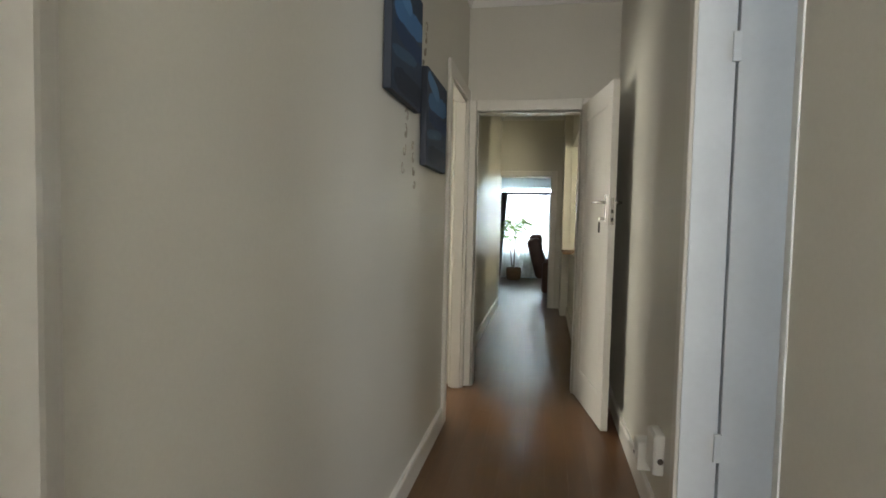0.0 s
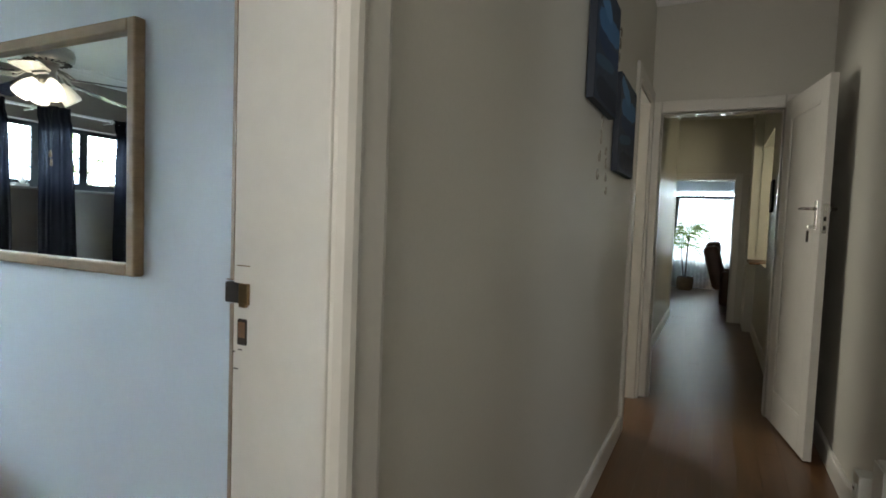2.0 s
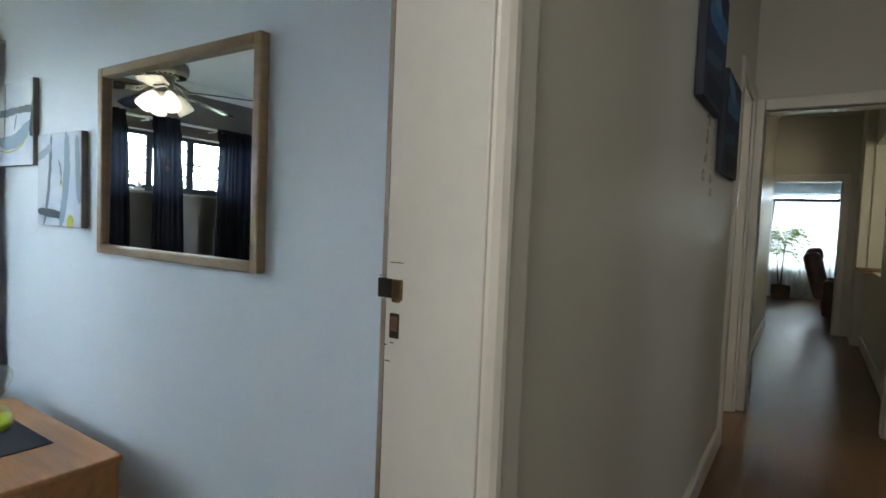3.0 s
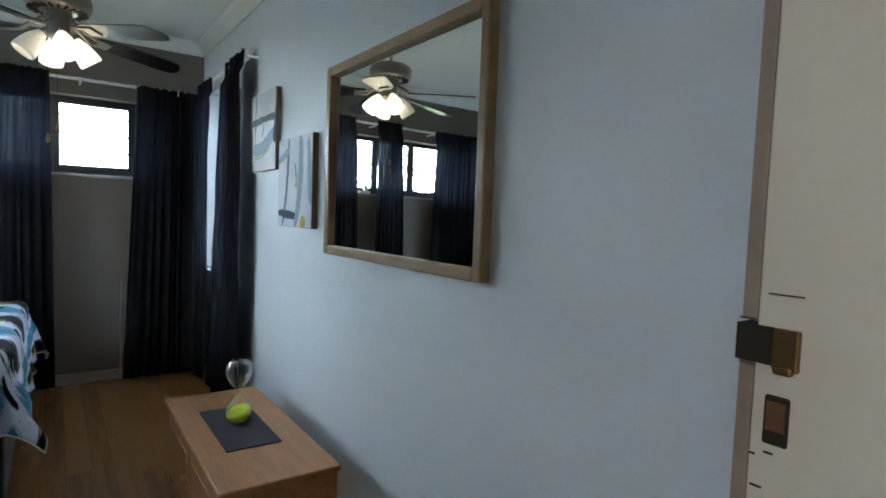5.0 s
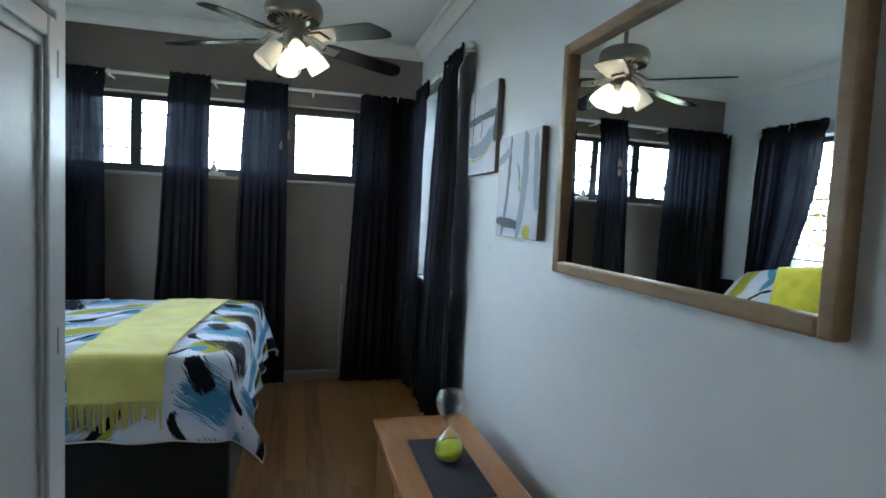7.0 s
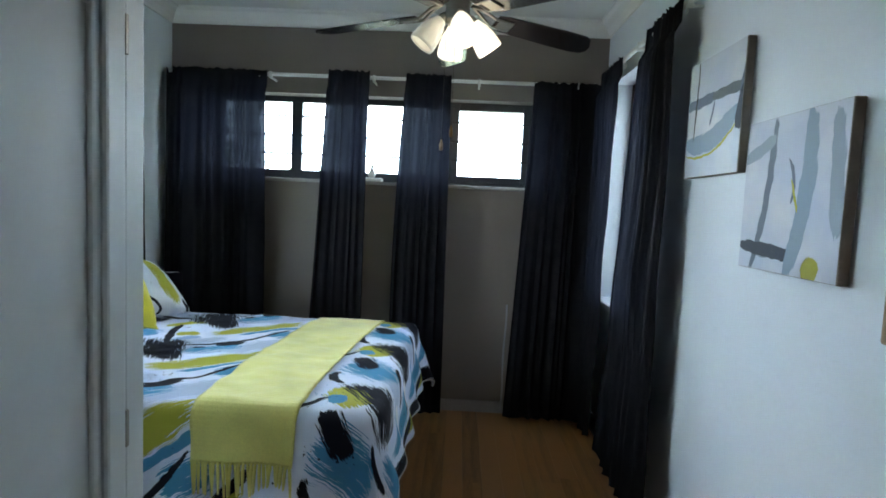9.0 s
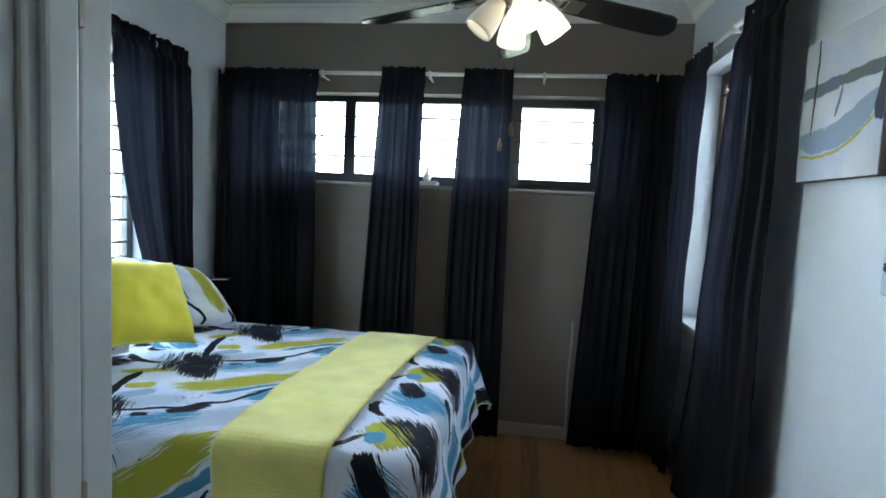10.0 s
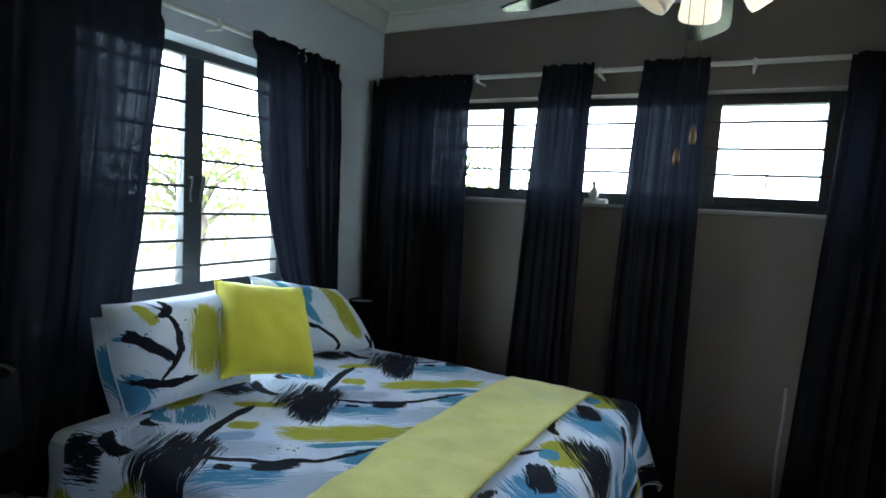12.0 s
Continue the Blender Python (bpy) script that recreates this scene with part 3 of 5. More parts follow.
slot = part("keyhole_slot", box(-0.205, JAMB_Y - 0.002, 1.094, -0.188, JAMB_Y + 0.004, 1.130, 0.002), DARK, bed_frame, "dark mortice slot in the jamb")
part("bare_wood", box(-0.2035, JAMB_Y - 0.0022, 1.104, -0.1895, JAMB_Y + 0.002, 1.1265, 0.001), BROWN_WOOD, slot, "bare brown wood in the slot")
for z, x0, x1 in ((1.2015, -0.207, -0.184), (1.1815, -0.226, -0.214), (1.087, -0.203, -0.197), (1.083, -0.213, -0.209), (1.06, -0.211, -0.203)):
    part("paint_chip", box(x0, JAMB_Y - 0.0012, z, x1, JAMB_Y + 0.001, z + 0.0013), BRASS if z > 1.1 else DARK, bed_frame, "small chip in the paint")

door_frame("door_frame", "x", MID_X, HALL_X, 3.70, 4.385, 2.15, "cream-white painted frame of a side room door", 0.09, (True, True))
door_frame("door_frame", "y", CROSS_Y, CROSS_Y + 0.12, -0.015, 0.73, 2.085, "cream-white painted frame across the hallway", 0.085)
bath_frame = door_frame("door_frame", "x", HALL_R - 0.004, 1.116, 1.552, 2.328, 2.08, "white painted bathroom door frame", 0.07, (False, False), material=WHITE_COOL)
part("architrave", box(HALL_R - 0.018, 2.333, 0, HALL_R - 0.0005, 2.400, 2.15, 0.006), WHITE, bath_frame)
door_frame("door_frame", "y", FAR_Y, FAR_Y + 0.13, -0.164, 0.571, 1.94, "cream-white painted frame of the living room opening", 0.08)


def lever_handle(parent, m, label="chrome lever handle"):
    """A lever on a plate; m puts its plate's middle on the door, with x along the lever and y out of the door."""
    def put(bm):
        bm.transform(m)
        return bm
    h = part("handle", put(box(-0.02, 0.0, -0.08, 0.02, 0.006, 0.08, 0.002)), METAL, parent, label)
    part("lever", put(tube([(0, 0.004, 0.035), (0, 0.045, 0.035), (0.02, 0.055, 0.036), (0.07, 0.056, 0.038), (0.12, 0.052, 0.036)], [0.009, 0.009, 0.009, 0.008, 0.006])), METAL, h, "", True)
    return h


def panel_door(name, hinge, width, height, degrees, label, thickness=0.042, material=None, lock=None, key=False, st=0.11):
    """A door leaf with one sunk panel, hung at hinge and swung round it."""
    material = material or WHITE
    m = pose(hinge[0], hinge[1], hinge[2], 0, 0, degrees)
    root = thing(name, hinge, label, "door", "", "structure")

    def put(bm):
        bm.transform(m)
        return bm
    rail, low = 0.12, 0.2
    part("stile", put(box(0, 0, 0, st, thickness, height, 0.003)), material, root)
    part("stile", put(box(width - st, 0, 0, width, thickness, height, 0.003)), material, root)
    part("rail", put(box(st, 0.001, 0, width - st, thickness - 0.001, low, 0.003)), material, root)
    part("rail", put(box(st, 0.001, height - rail, width - st, thickness - 0.001, height, 0.003)), material, root)
    part("panel", put(box(st - 0.01, 0.012, low - 0.01, width - st + 0.01, thickness - 0.012, height - rail + 0.01)), material, root)
    for y in (0.005, thickness - 0.005):
        bm = bmesh.new()
        for q in ((st, low, st + 0.016, height - rail), (width - st - 0.016, low, width - st, height - rail), (st + 0.016, low, width - st - 0.016, low + 0.016), (st + 0.016, height - rail - 0.016, width - st - 0.016, height - rail)):
            box(q[0], y - 0.004, q[1], q[2], y + 0.004, q[3], 0.003, bm)
        part("moulding", put(bm), material, root)
    if lock:
        part("lock_face", put(box(width - 0.001, thickness * 0.25, lock - 0.10, width + 0.0025, thickness * 0.75, lock + 0.06, 0.001)), METAL, root, "brushed steel lock face")
        for z in (lock + 0.03, lock - 0.02, lock - 0.07):
            part("bolt", put(box(width + 0.001, thickness * 0.36, z - 0.012, width + 0.005, thickness * 0.64, z + 0.012, 0.001)), DARK if z < lock else METAL, root)
        lever_handle(root, m @ pose(width - 0.06, 0, lock, 0, 0, 180))
        lever_handle(root, m @ pose(width - 0.06, thickness, lock, 0, 0, 0) @ Matrix.Diagonal((-1, 1, 1, 1)))
        if key:
            part("key", put(box(width - 0.064, -0.04, lock - 0.075, width - 0.056, 0.0, lock - 0.055, 0.002)), METAL, root, "key in the lock")
            part("key_tag", put(box(width - 0.072, -0.042, lock - 0.15, width - 0.048, -0.034, lock - 0.085, 0.004)), DARK, root, "dark key tag")
    return root


panel_door("hall_door", (0.745, 4.452, 0.01), 0.74, 2.12, -80, "white painted panel door standing open in the hallway", lock=1.36, key=True)
bath = panel_door("bathroom_door", (1.124, 2.324, 0.01), 0.70, 2.06, -4, "white painted bathroom door standing open", material=WHITE_COOL, st=0.22)
for z in (0.5, 1.88):
    part("hinge", box(1.104, 2.316, z - 0.05, 1.13, 2.326, z + 0.05, 0.002), WHITE_COOL, bath, "painted-over butt hinge")

# ---- windows ----
def steel_window(name, axis, plane, a0, a1, z0, z1, mullions, bars, label, room, material=None, sash=None, handles=(), f=0.045):
    """A steel casement window in a plane across axis: frame, mullions, panes, burglar bars. room: +1 or -1, the way to the room."""
    material = material or STEEL
    root = thing(name, (plane, (a0 + a1) / 2, z0) if axis == "x" else ((a0 + a1) / 2, plane, z0), label, "window", "", "structure")

    def b(p0, b0, c0, p1, b1, c1, bevel=0.003, bm=None):
        return box(*((plane + p0, b0, c0, plane + p1, b1, c1) if axis == "x" else (b0, plane + p0, c0, b1, plane + p1, c1)), bevel, bm)

    part("frame", b(-0.025, a0, z0, 0.025, a0 + f, z1), material, root)
    part("frame", b(-0.025, a1 - f, z0, 0.025, a1, z1), material, root)
    part("frame", b(-0.025, a0 + f, z1 - f, 0.025, a1 - f, z1), material, root)
    part("frame", b(-0.025, a0 + f, z0, 0.025, a1 - f, z0 + f + 0.012), material, root)
    edges = [a0 + f]
    for mid, half in mullions:
        part("mullion", b(-0.025, mid - half, z0 + f, 0.025, mid + half, z1 - f), material, root)
        edges += [mid - half, mid + half]
    edges.append(a1 - f)
    for e0, e1 in zip(edges[::2], edges[1::2]):
        pane = part("pane", b(-0.012, e0 + 0.001, z0 + f + 0.001, -0.008, e1 - 0.001, z1 - f - 0.001, 0), GLASS, root)
        pane.visible_shadow = False
        for z in bars:
            part("burglar_bar", b(room * 0.028, e0 - 0.01, z - 0.006, room * 0.038, e1 + 0.01, z + 0.006, 0.001), BAR, root)
    if sash:
        s0, s1 = sash
        bm = bmesh.new()
        g = 0.038
        for q in ((s0, z0 + 0.024, s0 + g, z1 - 0.02), (s1 - g, z0 + 0.024, s1, z1 - 0.02), (s0 + g, z0 + 0.024, s1 - g, z0 + 0.024 + g), (s0 + g, z1 - 0.02 - g, s1 - g, z1 - 0.02)):
            b(-0.035, q[0], q[1], 0.032, q[2], q[3], 0.003, bm)
        part("sash", bm, material, root, "dark top-hung sash")
        mid = (s0 + s1) / 2
        part("stay", b(room * 0.035, mid - 0.004, z0 + 0.09, room * 0.05, mid + 0.004, z0 + 0.17, 0.001), BAR, root, "small black window stay")
    for a, z in handles:
        pts = [(0.02, 0, 0.0), (0.055, 0, 0.0), (0.06, 0.004, -0.03), (0.058, 0.012, -0.075), (0.052, 0.006, -0.10)]
        hp = [((plane + room * p, a + q, z + r) if axis == "x" else (a + q, plane + room * p, z + r)) for p, q, r in pts]
        part("handle", tube(hp, [0.007, 0.008, 0.007, 0.006, 0.005]), BAR, root, "black casement handle", True)
    return root


steel_window("window_1", "x", -4.64, -1.258, 0.788, 1.435, 1.968, [(-0.731, 0.035), (-0.345, 0.03), (0.245, 0.03)], (1.595, 1.712, 1.832), "dark grey steel high window with burglar bars", 1, sash=(0.272, 0.752))
steel_window("window_2", "y", -1.635, -3.863, -2.797, 0.94, 1.972, [(-3.328, 0.045)], [1.069, 1.178, 1.289, 1.402, 1.514, 1.627, 1.739, 1.858], "dark grey steel casement window behind the bed", 1, handles=[(-3.303, 1.44), (-3.353, 1.44)])
steel_window("window_3", "y", 1.335, -4.358, -3.502, 0.802, 2.048, [(-3.93, 0.04)], [0.95, 1.09, 1.23, 1.37, 1.51, 1.65, 1.79, 1.93], "brown framed side window with burglar bars", -1, BROWN_WOOD, f=0.06)


def sill(name, x0, y0, z0, x1, y1, z1, material):
    return tagged(part(name, box(x0, y0, z0, x1, y1, z1, 0.006), material), "painted window sill board", "window sill", "", "structure")


sill("trim_sill_high", -4.61, -1.27, 1.413, -4.485, 0.80, 1.4335, mat("grey_sill_paint", (0.30, 0.29, 0.27), 0.5, vary=0.1))
sill("trim_sill_head", -3.88, -1.605, 0.913, -2.78, -1.46, 0.939, WHITE_COOL)
sill("trim_sill_side", -4.38, 1.165, 0.772, -3.45, 1.308, 0.801, WHITE_COOL)


# ---- curtains ----
def curtain_rod(axis, wall_at, rod_at, a0, a1, z, brackets, label):
    root = thing("curtain_rod", (rod_at, (a0 + a1) / 2, z) if axis == "x" else ((a0 + a1) / 2, rod_at, z), label, "curtain rod")
    p = (lambda d, a, h: (d, a, h)) if axis == "x" else (lambda d, a, h: (a, d, h))
    part("rod", tube([p(rod_at, a0, z), p(rod_at, a1, z)], 0.011, 10), PLASTIC, root, "", True)
    for a in (a0, a1):
        part("finial", turned([(0.0, -0.018), (0.014, -0.012), (0.018, 0), (0.014, 0.012), (0.0, 0.018)], p(rod_at, a, z), 12), PLASTIC, root, "", True)
    for a in brackets:
        lo, hi = p(min(wall_at, rod_at), a - 0.005, z - 0.024), p(max(wall_at, rod_at), a + 0.005, z - 0.013)
        arm = part("bracket", box(*lo, *hi, 0.003), PLASTIC, root)
        lo, hi = p(rod_at - 0.013, a - 0.008, z - 0.026), p(rod_at + 0.013, a + 0.008, z + 0.015)
        part("cup", box(*lo, *hi, 0.004), PLASTIC, arm)
    return root


def curtain(axis, at, room, left, right, z0, z1, folds, depth, seed, label, group):
    """Gathered cloth hung in a plane across axis. left(h) and right(h) give its edges at height share h, 0 at the hem."""
    rnd = random.Random(seed)
    ph = [rnd.uniform(0, 6.28) for _ in range(6)]
    wide = abs(right(1.0) - left(1.0))

    def place(u, h):
        a = left(h) + (right(h) - left(h)) * u
        w = 2 * math.pi * folds * (u + 0.05 * math.sin(2 * math.pi * u * 1.3 + ph[0]) + 0.035 * math.sin(2 * math.pi * u * 2.9 + ph[1])) + 0.35 * math.sin(2.2 * h + ph[1])
        swell = 0.35 + 0.65 * noise.noise((u * 4.0 + seed * 3.7, h * 1.1, 0.3)) ** 2 * 2.2 + 0.3 * (1 - h)
        amp = depth * min(1.25, swell) * (1.0 if h < 0.93 else 0.7)
        d = amp * (math.sin(w) + 0.45 * math.sin(0.47 * w + ph[3]) + 0.2 * math.sin(2.3 * w + ph[2] + h)) + 0.012 * noise.noise((u * 3, h * 5, seed))
        a += 0.35 * amp * math.cos(w) * (0.6 + 0.4 * math.sin(ph[5] + 4 * h))
        z = z0 + (z1 - z0) * h
        if h > 0.97:
            z += 0.006 * noise.noise((u * 14, seed, 1.0)) + 0.003 * math.sin(w)
        d = at + room * (0.045 + d) if h < 0.955 else at + room * (0.022 + 0.8 * d)
        return (d, a, z) if axis == "x" else (a, d, z)

    nu = max(24, int(folds * 9))
    root = thing("curtain", place(0.5, 0.0), label, "curtain", group)
    thick(part("cloth", sheet(nu, 46, place), CURTAIN, root, "", True), 0.004).modifiers[0].use_rim_only = True
    for k in range(max(3, int(wide / 0.09))):
        u = (k + 0.5) / max(3, int(wide / 0.09))
        a = left(1.0) + (right(1.0) - left(1.0)) * u
        c = (at + room * 0.0, a, z1 - 0.035) if axis == "x" else (a, at + room * 0.0, z1 - 0.035)
        ring = [(Vector(c) + (Vector((0.016 * math.cos(t), 0, 0.016 * math.sin(t))) if axis == "x" else Vector((0, 0.016 * math.cos(t), 0.016 * math.sin(t))))) for t in [2 * math.pi * q / 10 for q in range(11)]]
        part("ring", tube(ring, 0.0025, 5), PLASTIC, root)
    return root


def edge(top, bottom, power=1.0, waist=None):
    """An edge that runs from bottom to top; waist draws it in at half height."""
    def at(h):
        v = bottom + (top - bottom) * h ** power
        if waist:
            v += waist * math.sin(math.pi * h)
        return v
    return at


GH, GB, GS = "curtains on the taupe wall", "curtains behind the bed", "curtains beside the corner"
curtain_rod("x", BROWN_X, -4.395, -1.46, 1.10, 2.043, (-0.83, -0.208, 0.42, 1.0), "white curtain rod on the taupe wall")
curtain("x", -4.395, 1, edge(-1.415, -1.46), edge(-0.845, -0.828), 0.03, 2.06, 9, 0.020, 1, "long black curtain at the end of the taupe wall", GH)
curtain("x", -4.395, 1, edge(-0.475, -0.575), edge(-0.23, -0.235), 0.03, 2.075, 5, 0.018, 2, "narrow long black curtain between high windows", GH)
curtain("x", -4.395, 1, edge(-0.012, -0.05, waist=-0.025), edge(0.255, 0.272), 0.03, 2.07, 5, 0.018, 3, "narrow long black curtain between high windows", GH)
curtain("x", -4.395, 1, edge(0.745, 0.66), edge(1.13, 1.14), 0.03, 2.05, 8, 0.022, 4, "long black curtain in the room corner", GH)


def lining(parent, place, label="white lining at the curtain's edge"):
    part("lining", sheet(2, 24, place), RIM, parent, label, True)


first = [ob for ob in bpy.data.objects if ob.name.startswith("curtain") and ob.type == "EMPTY" and ob.location.y < -1.0 and ob.location.x < -4.2][0]
# strip of cloth added to block window light behind the first curtain
thick(part("light_block", sheet(8, 30, lambda u, h: (-4.345 - 0.155 * u, -1.462 - 0.012 * u + 0.006 * math.sin(5 * u + 4 * h) + 0.03 * h * (1 - u), 0.03 + 2.02 * h)), CURTAIN, first, "added cloth strip that keeps window light off the wall", True), 0.003)
corner = [ob for ob in bpy.data.objects if ob.name.startswith("curtain") and ob.parent is None and ob.location.y > 0.7][0]
lining(corner, lambda u, h: (-4.375 - 0.006 * u, 0.638 + 0.012 * u + 0.006 * h + 0.003 * math.sin(9 * h), 0.06 + 0.66 * h))
curtain_rod("y", HEAD_Y, -1.42, -4.02, -2.36, 2.03, (-3.28, -2.45), "white curtain rod above the bed")
curtain("y", -1.42, 1, edge(-3.99, -4.01), lambda h: max(-3.82, -3.43 - 0.42 * (1 - h) ** 2.2), 0.55, 2.05, 8, 0.020, 5, "black curtain drawn aside behind the bed", GB)
curtain("y", -1.42, 1, lambda h: min(-2.78, -3.02 + 0.21 * (1 - h) ** 1.3), edge(-2.42, -2.40), 0.45, 2.05, 9, 0.024, 6, "black curtain drawn aside behind the bed", GB)
curtain_rod("y", MIRROR_Y, 1.15, -4.38, -3.13, 2.095, (-3.74, -3.17), "white curtain rod above the side window")
curtain("y", 1.15, -1, edge(-3.57, -3.93, 0.85), edge(-3.18, -3.15), 0.04, 2.115, 7, 0.02, 7, "long black curtain gathered beside the side window", GS)
curtain("y", 1.15, -1, edge(-4.34, -4.33), edge(-3.95, -4.10, waist=0.03), 0.04, 2.10, 6, 0.018, 9, "long black curtain drawn into the room corner", GS)


# ---- wardrobe ----
wardrobe = thing("built_in_wardrobe", (-1.15, -0.6, 0), "white painted built-in wardrobe with panelled doors", "wardrobe")
WF = -0.212
part("carcass", box(-1.985, -1.49, 0.0, -0.262, WF - 0.024, BED_TOP - 0.002), WARDROBE_PAINT, wardrobe)
part("end_stile", box(-2.0, WF - 0.12, 0, -1.945, WF, BED_TOP - 0.004, 0.004), WARDROBE_PAINT, wardrobe)
part("plinth", box(-1.944, WF - 0.023, 0, -0.262, WF - 0.012, 0.08, 0.002), WARDROBE_PAINT, wardrobe)


def cupboard_door(x0, x1, z0, z1, hinged_low):
    d = part("door", box(x0, WF - 0.022, z0, x1, WF - 0.006, z1, 0.003), WARDROBE_PAINT, wardrobe)
    s = 0.053
    bm = bmesh.new()
    for q in ((x0 + 0.002, z0 + 0.002, x0 + s, z1 - 0.002), (x1 - s, z0 + 0.002, x1 - 0.002, z1 - 0.002), (x0 + s, z0 + 0.002, x1 - s, z0 + s), (x0 + s, z1 - s, x1 - s, z1 - 0.002)):
        box(q[0], WF - 0.007, q[1], q[2], WF + 0.006, q[3], 0.006, bm)
    part("door_rim", bm, WARDROBE_PAINT, d)
    n = 0.072
    for q in ((x0 + n, z0 + n, x0 + n + 0.011, z1 - n), (x1 - n - 0.011, z0 + n, x1 - n, z1 - n), (x0 + n + 0.011, z0 + n, x1 - n - 0.011, z0 + n + 0.011), (x0 + n + 0.011, z1 - n - 0.011, x1 - n - 0.011, z1 - n)):
        part("panel_bead", box(q[0], WF - 0.0065, q[1], q[2], WF + 0.004, q[3], 0.004), WARDROBE_PAINT, d)
    xh = x0 if hinged_low else x1
    for z in ((z0 + 0.82, z1 - 0.10) if z1 - z0 > 1 else (z0 + 0.12, z1 - 0.12)):
        part("hinge", box(xh - 0.006, WF - 0.004, z - 0.032, xh + 0.004, WF + 0.006, z + 0.032, 0.002), PEWTER, d, "small metal hinge")
    return d


for a, c, low in ((-1.941, -1.395, True), (-1.39, -0.835, False), (-0.83, -0.268, True)):
    cupboard_door(a, c, 0.085, 1.657, low)
    cupboard_door(a, c, 1.667, BED_TOP - 0.09, low)


# ---- bed ----
BX0, BX1, BY0, BY1, BZ = -3.99, -2.63, -1.39, 0.15, 0.662
bed = thing("bed", ((BX0 + BX1) / 2, (BY0 + BY1) / 2, 0), "black divan double bed with a white mattress", "bed")
part("base", box(BX0 + 0.03, BY0, 0.035, BX1 - 0.03, BY1 - 0.04, 0.36, 0.02), BED_BASE, bed)
part("mattress", box(BX0 + 0.01, BY0, 0.362, BX1 - 0.01, BY1, 0.648, 0.05, seg=3), LINEN, bed, "white mattress")
for x in (BX0 + 0.1, BX1 - 0.1):
    for y in (BY0 + 0.1, BY1 - 0.1):
        part("leg", turned([(0.025, 0), (0.03, 0.036)], (x, y, 0), 12), DARK, bed)

WASH = (0.30, 0.42, 0.62)
DUVET = painted("brush_stroke_bedding", (0.75, 0.79, 0.90), [
    (-2.66, -0.71, 0.30, 0.07, 105, 0.02, MIST), (-2.83, -0.80, 0.26, 0.09, 130, 0.0, MIST, 1.4), (-2.80, -0.48, 0.34, 0.13, 132, 0.0, MIST, 1.3), (-2.72, -1.02, 0.24, 0.10, 60, 0.0, MIST, 1.2),
    (-2.98, 0.14, 0.26, 0.10, 40, 0.0, MIST, 1.2), (-2.88, -0.85, 0.12, 0.05, 140, 0.0, WASH), (-2.96, -1.28, 0.28, 0.14, 20, 0.0, MIST, 1.2),
    (-3.10, -0.60, 0.40, 0.10, 126, 0.01, CITRON, 1.1), (-2.95, -0.88, 0.09, 0.055, 130, 0.0, CITRON), (-3.11, -0.97, 0.17, 0.045, 132, 0.0, CITRON, 1.2), (-2.98, -1.20, 0.16, 0.10, 35, 0.0, CITRON),
    (-2.77, 0.02, 0.17, 0.13, 40, 0.0, CITRON, 0.8), (-2.66, 0.37, 0.16, 0.08, 15, 0.0, CITRON), (-2.62, -0.30, 0.16, 0.10, 60, 0.0, CITRON), (-2.90, -0.36, 0.18, 0.06, 128, 0.0, CITRON),
    (-3.06, -0.52, 0.30, 0.032, 124, 0.0, BLUE, 0.8), (-2.92, -1.07, 0.14, 0.11, 52, 0.0, BLUE, 1.7), (-2.85, -1.15, 0.13, 0.035, 60, 0.03, BLUE), (-2.73, -0.67, 0.22, 0.10, 128, 0.0, BLUE, 2.1),
    (-2.74, -0.02, 0.07, 0.055, 20, 0.0, BLUE, 0.7), (-2.50, 0.04, 0.22, 0.15, 55, 0.0, BLUE, 1.6), (-2.52, 0.31, 0.20, 0.11, 75, 0.0, BLUE, 1.4), (-3.00, -0.44, 0.16, 0.10, 120, 0.0, BLUE, 1.7), (-2.86, 0.27, 0.16, 0.07, 50, 0.0, BLUE, 1.6),
    (-2.70, -0.92, 0.26, 0.16, 20, 0.0, INK, 2.0), (-2.67, -0.84, 0.32, 0.13, 24, 0.02, INK, 1.2), (-2.94, -0.95, 0.30, 0.034, 15, 0.01, INK, 0.6), (-2.87, -0.62, 0.52, 0.024, 130, 0.04, INK, 0.4),
    (-2.83, -0.63, 0.12, 0.058, 135, 0.0, INK, 0.8), (-2.74, -0.73, 0.05, 0.03, 120, 0.0, INK), (-2.97, -0.31, 0.15, 0.03, 135, 0.0, INK), (-2.80, -1.13, 0.08, 0.028, 75, 0.02, INK),
    (-2.66, -1.09, 0.17, 0.04, 75, 0.03, INK, 0.8), (-2.60, -1.18, 0.18, 0.13, 100, 0.0, INK, 1.7), (-2.64, -1.20, 0.08, 0.03, 120, 0.0, INK), (-2.86, -1.25, 0.12, 0.05, 80, 0.0, INK),
    (-2.59, 0.0, 0.15, 0.075, 30, 0.0, INK, 1.0), (-2.76, 0.13, 0.34, 0.13, 33, -0.04, INK, 1.6), (-2.68, 0.20, 0.26, 0.05, 55, -0.02, INK, 1.0), (-3.05, 0.17, 0.16, 0.026, 45, 0.02, INK, 0.9),
    (-2.92, 0.42, 0.34, 0.085, 4, 0.02, INK, 1.3), (-2.60, 0.40, 0.12, 0.05, 70, 0.0, INK, 1.0), (-2.95, -0.08, 0.13, 0.03, 20, 0.02, INK), (-2.66, -0.18, 0.3, 0.03, 110, 0.04, INK),
], wobble=0.017, repeat=0.56)

DROP = 0.31


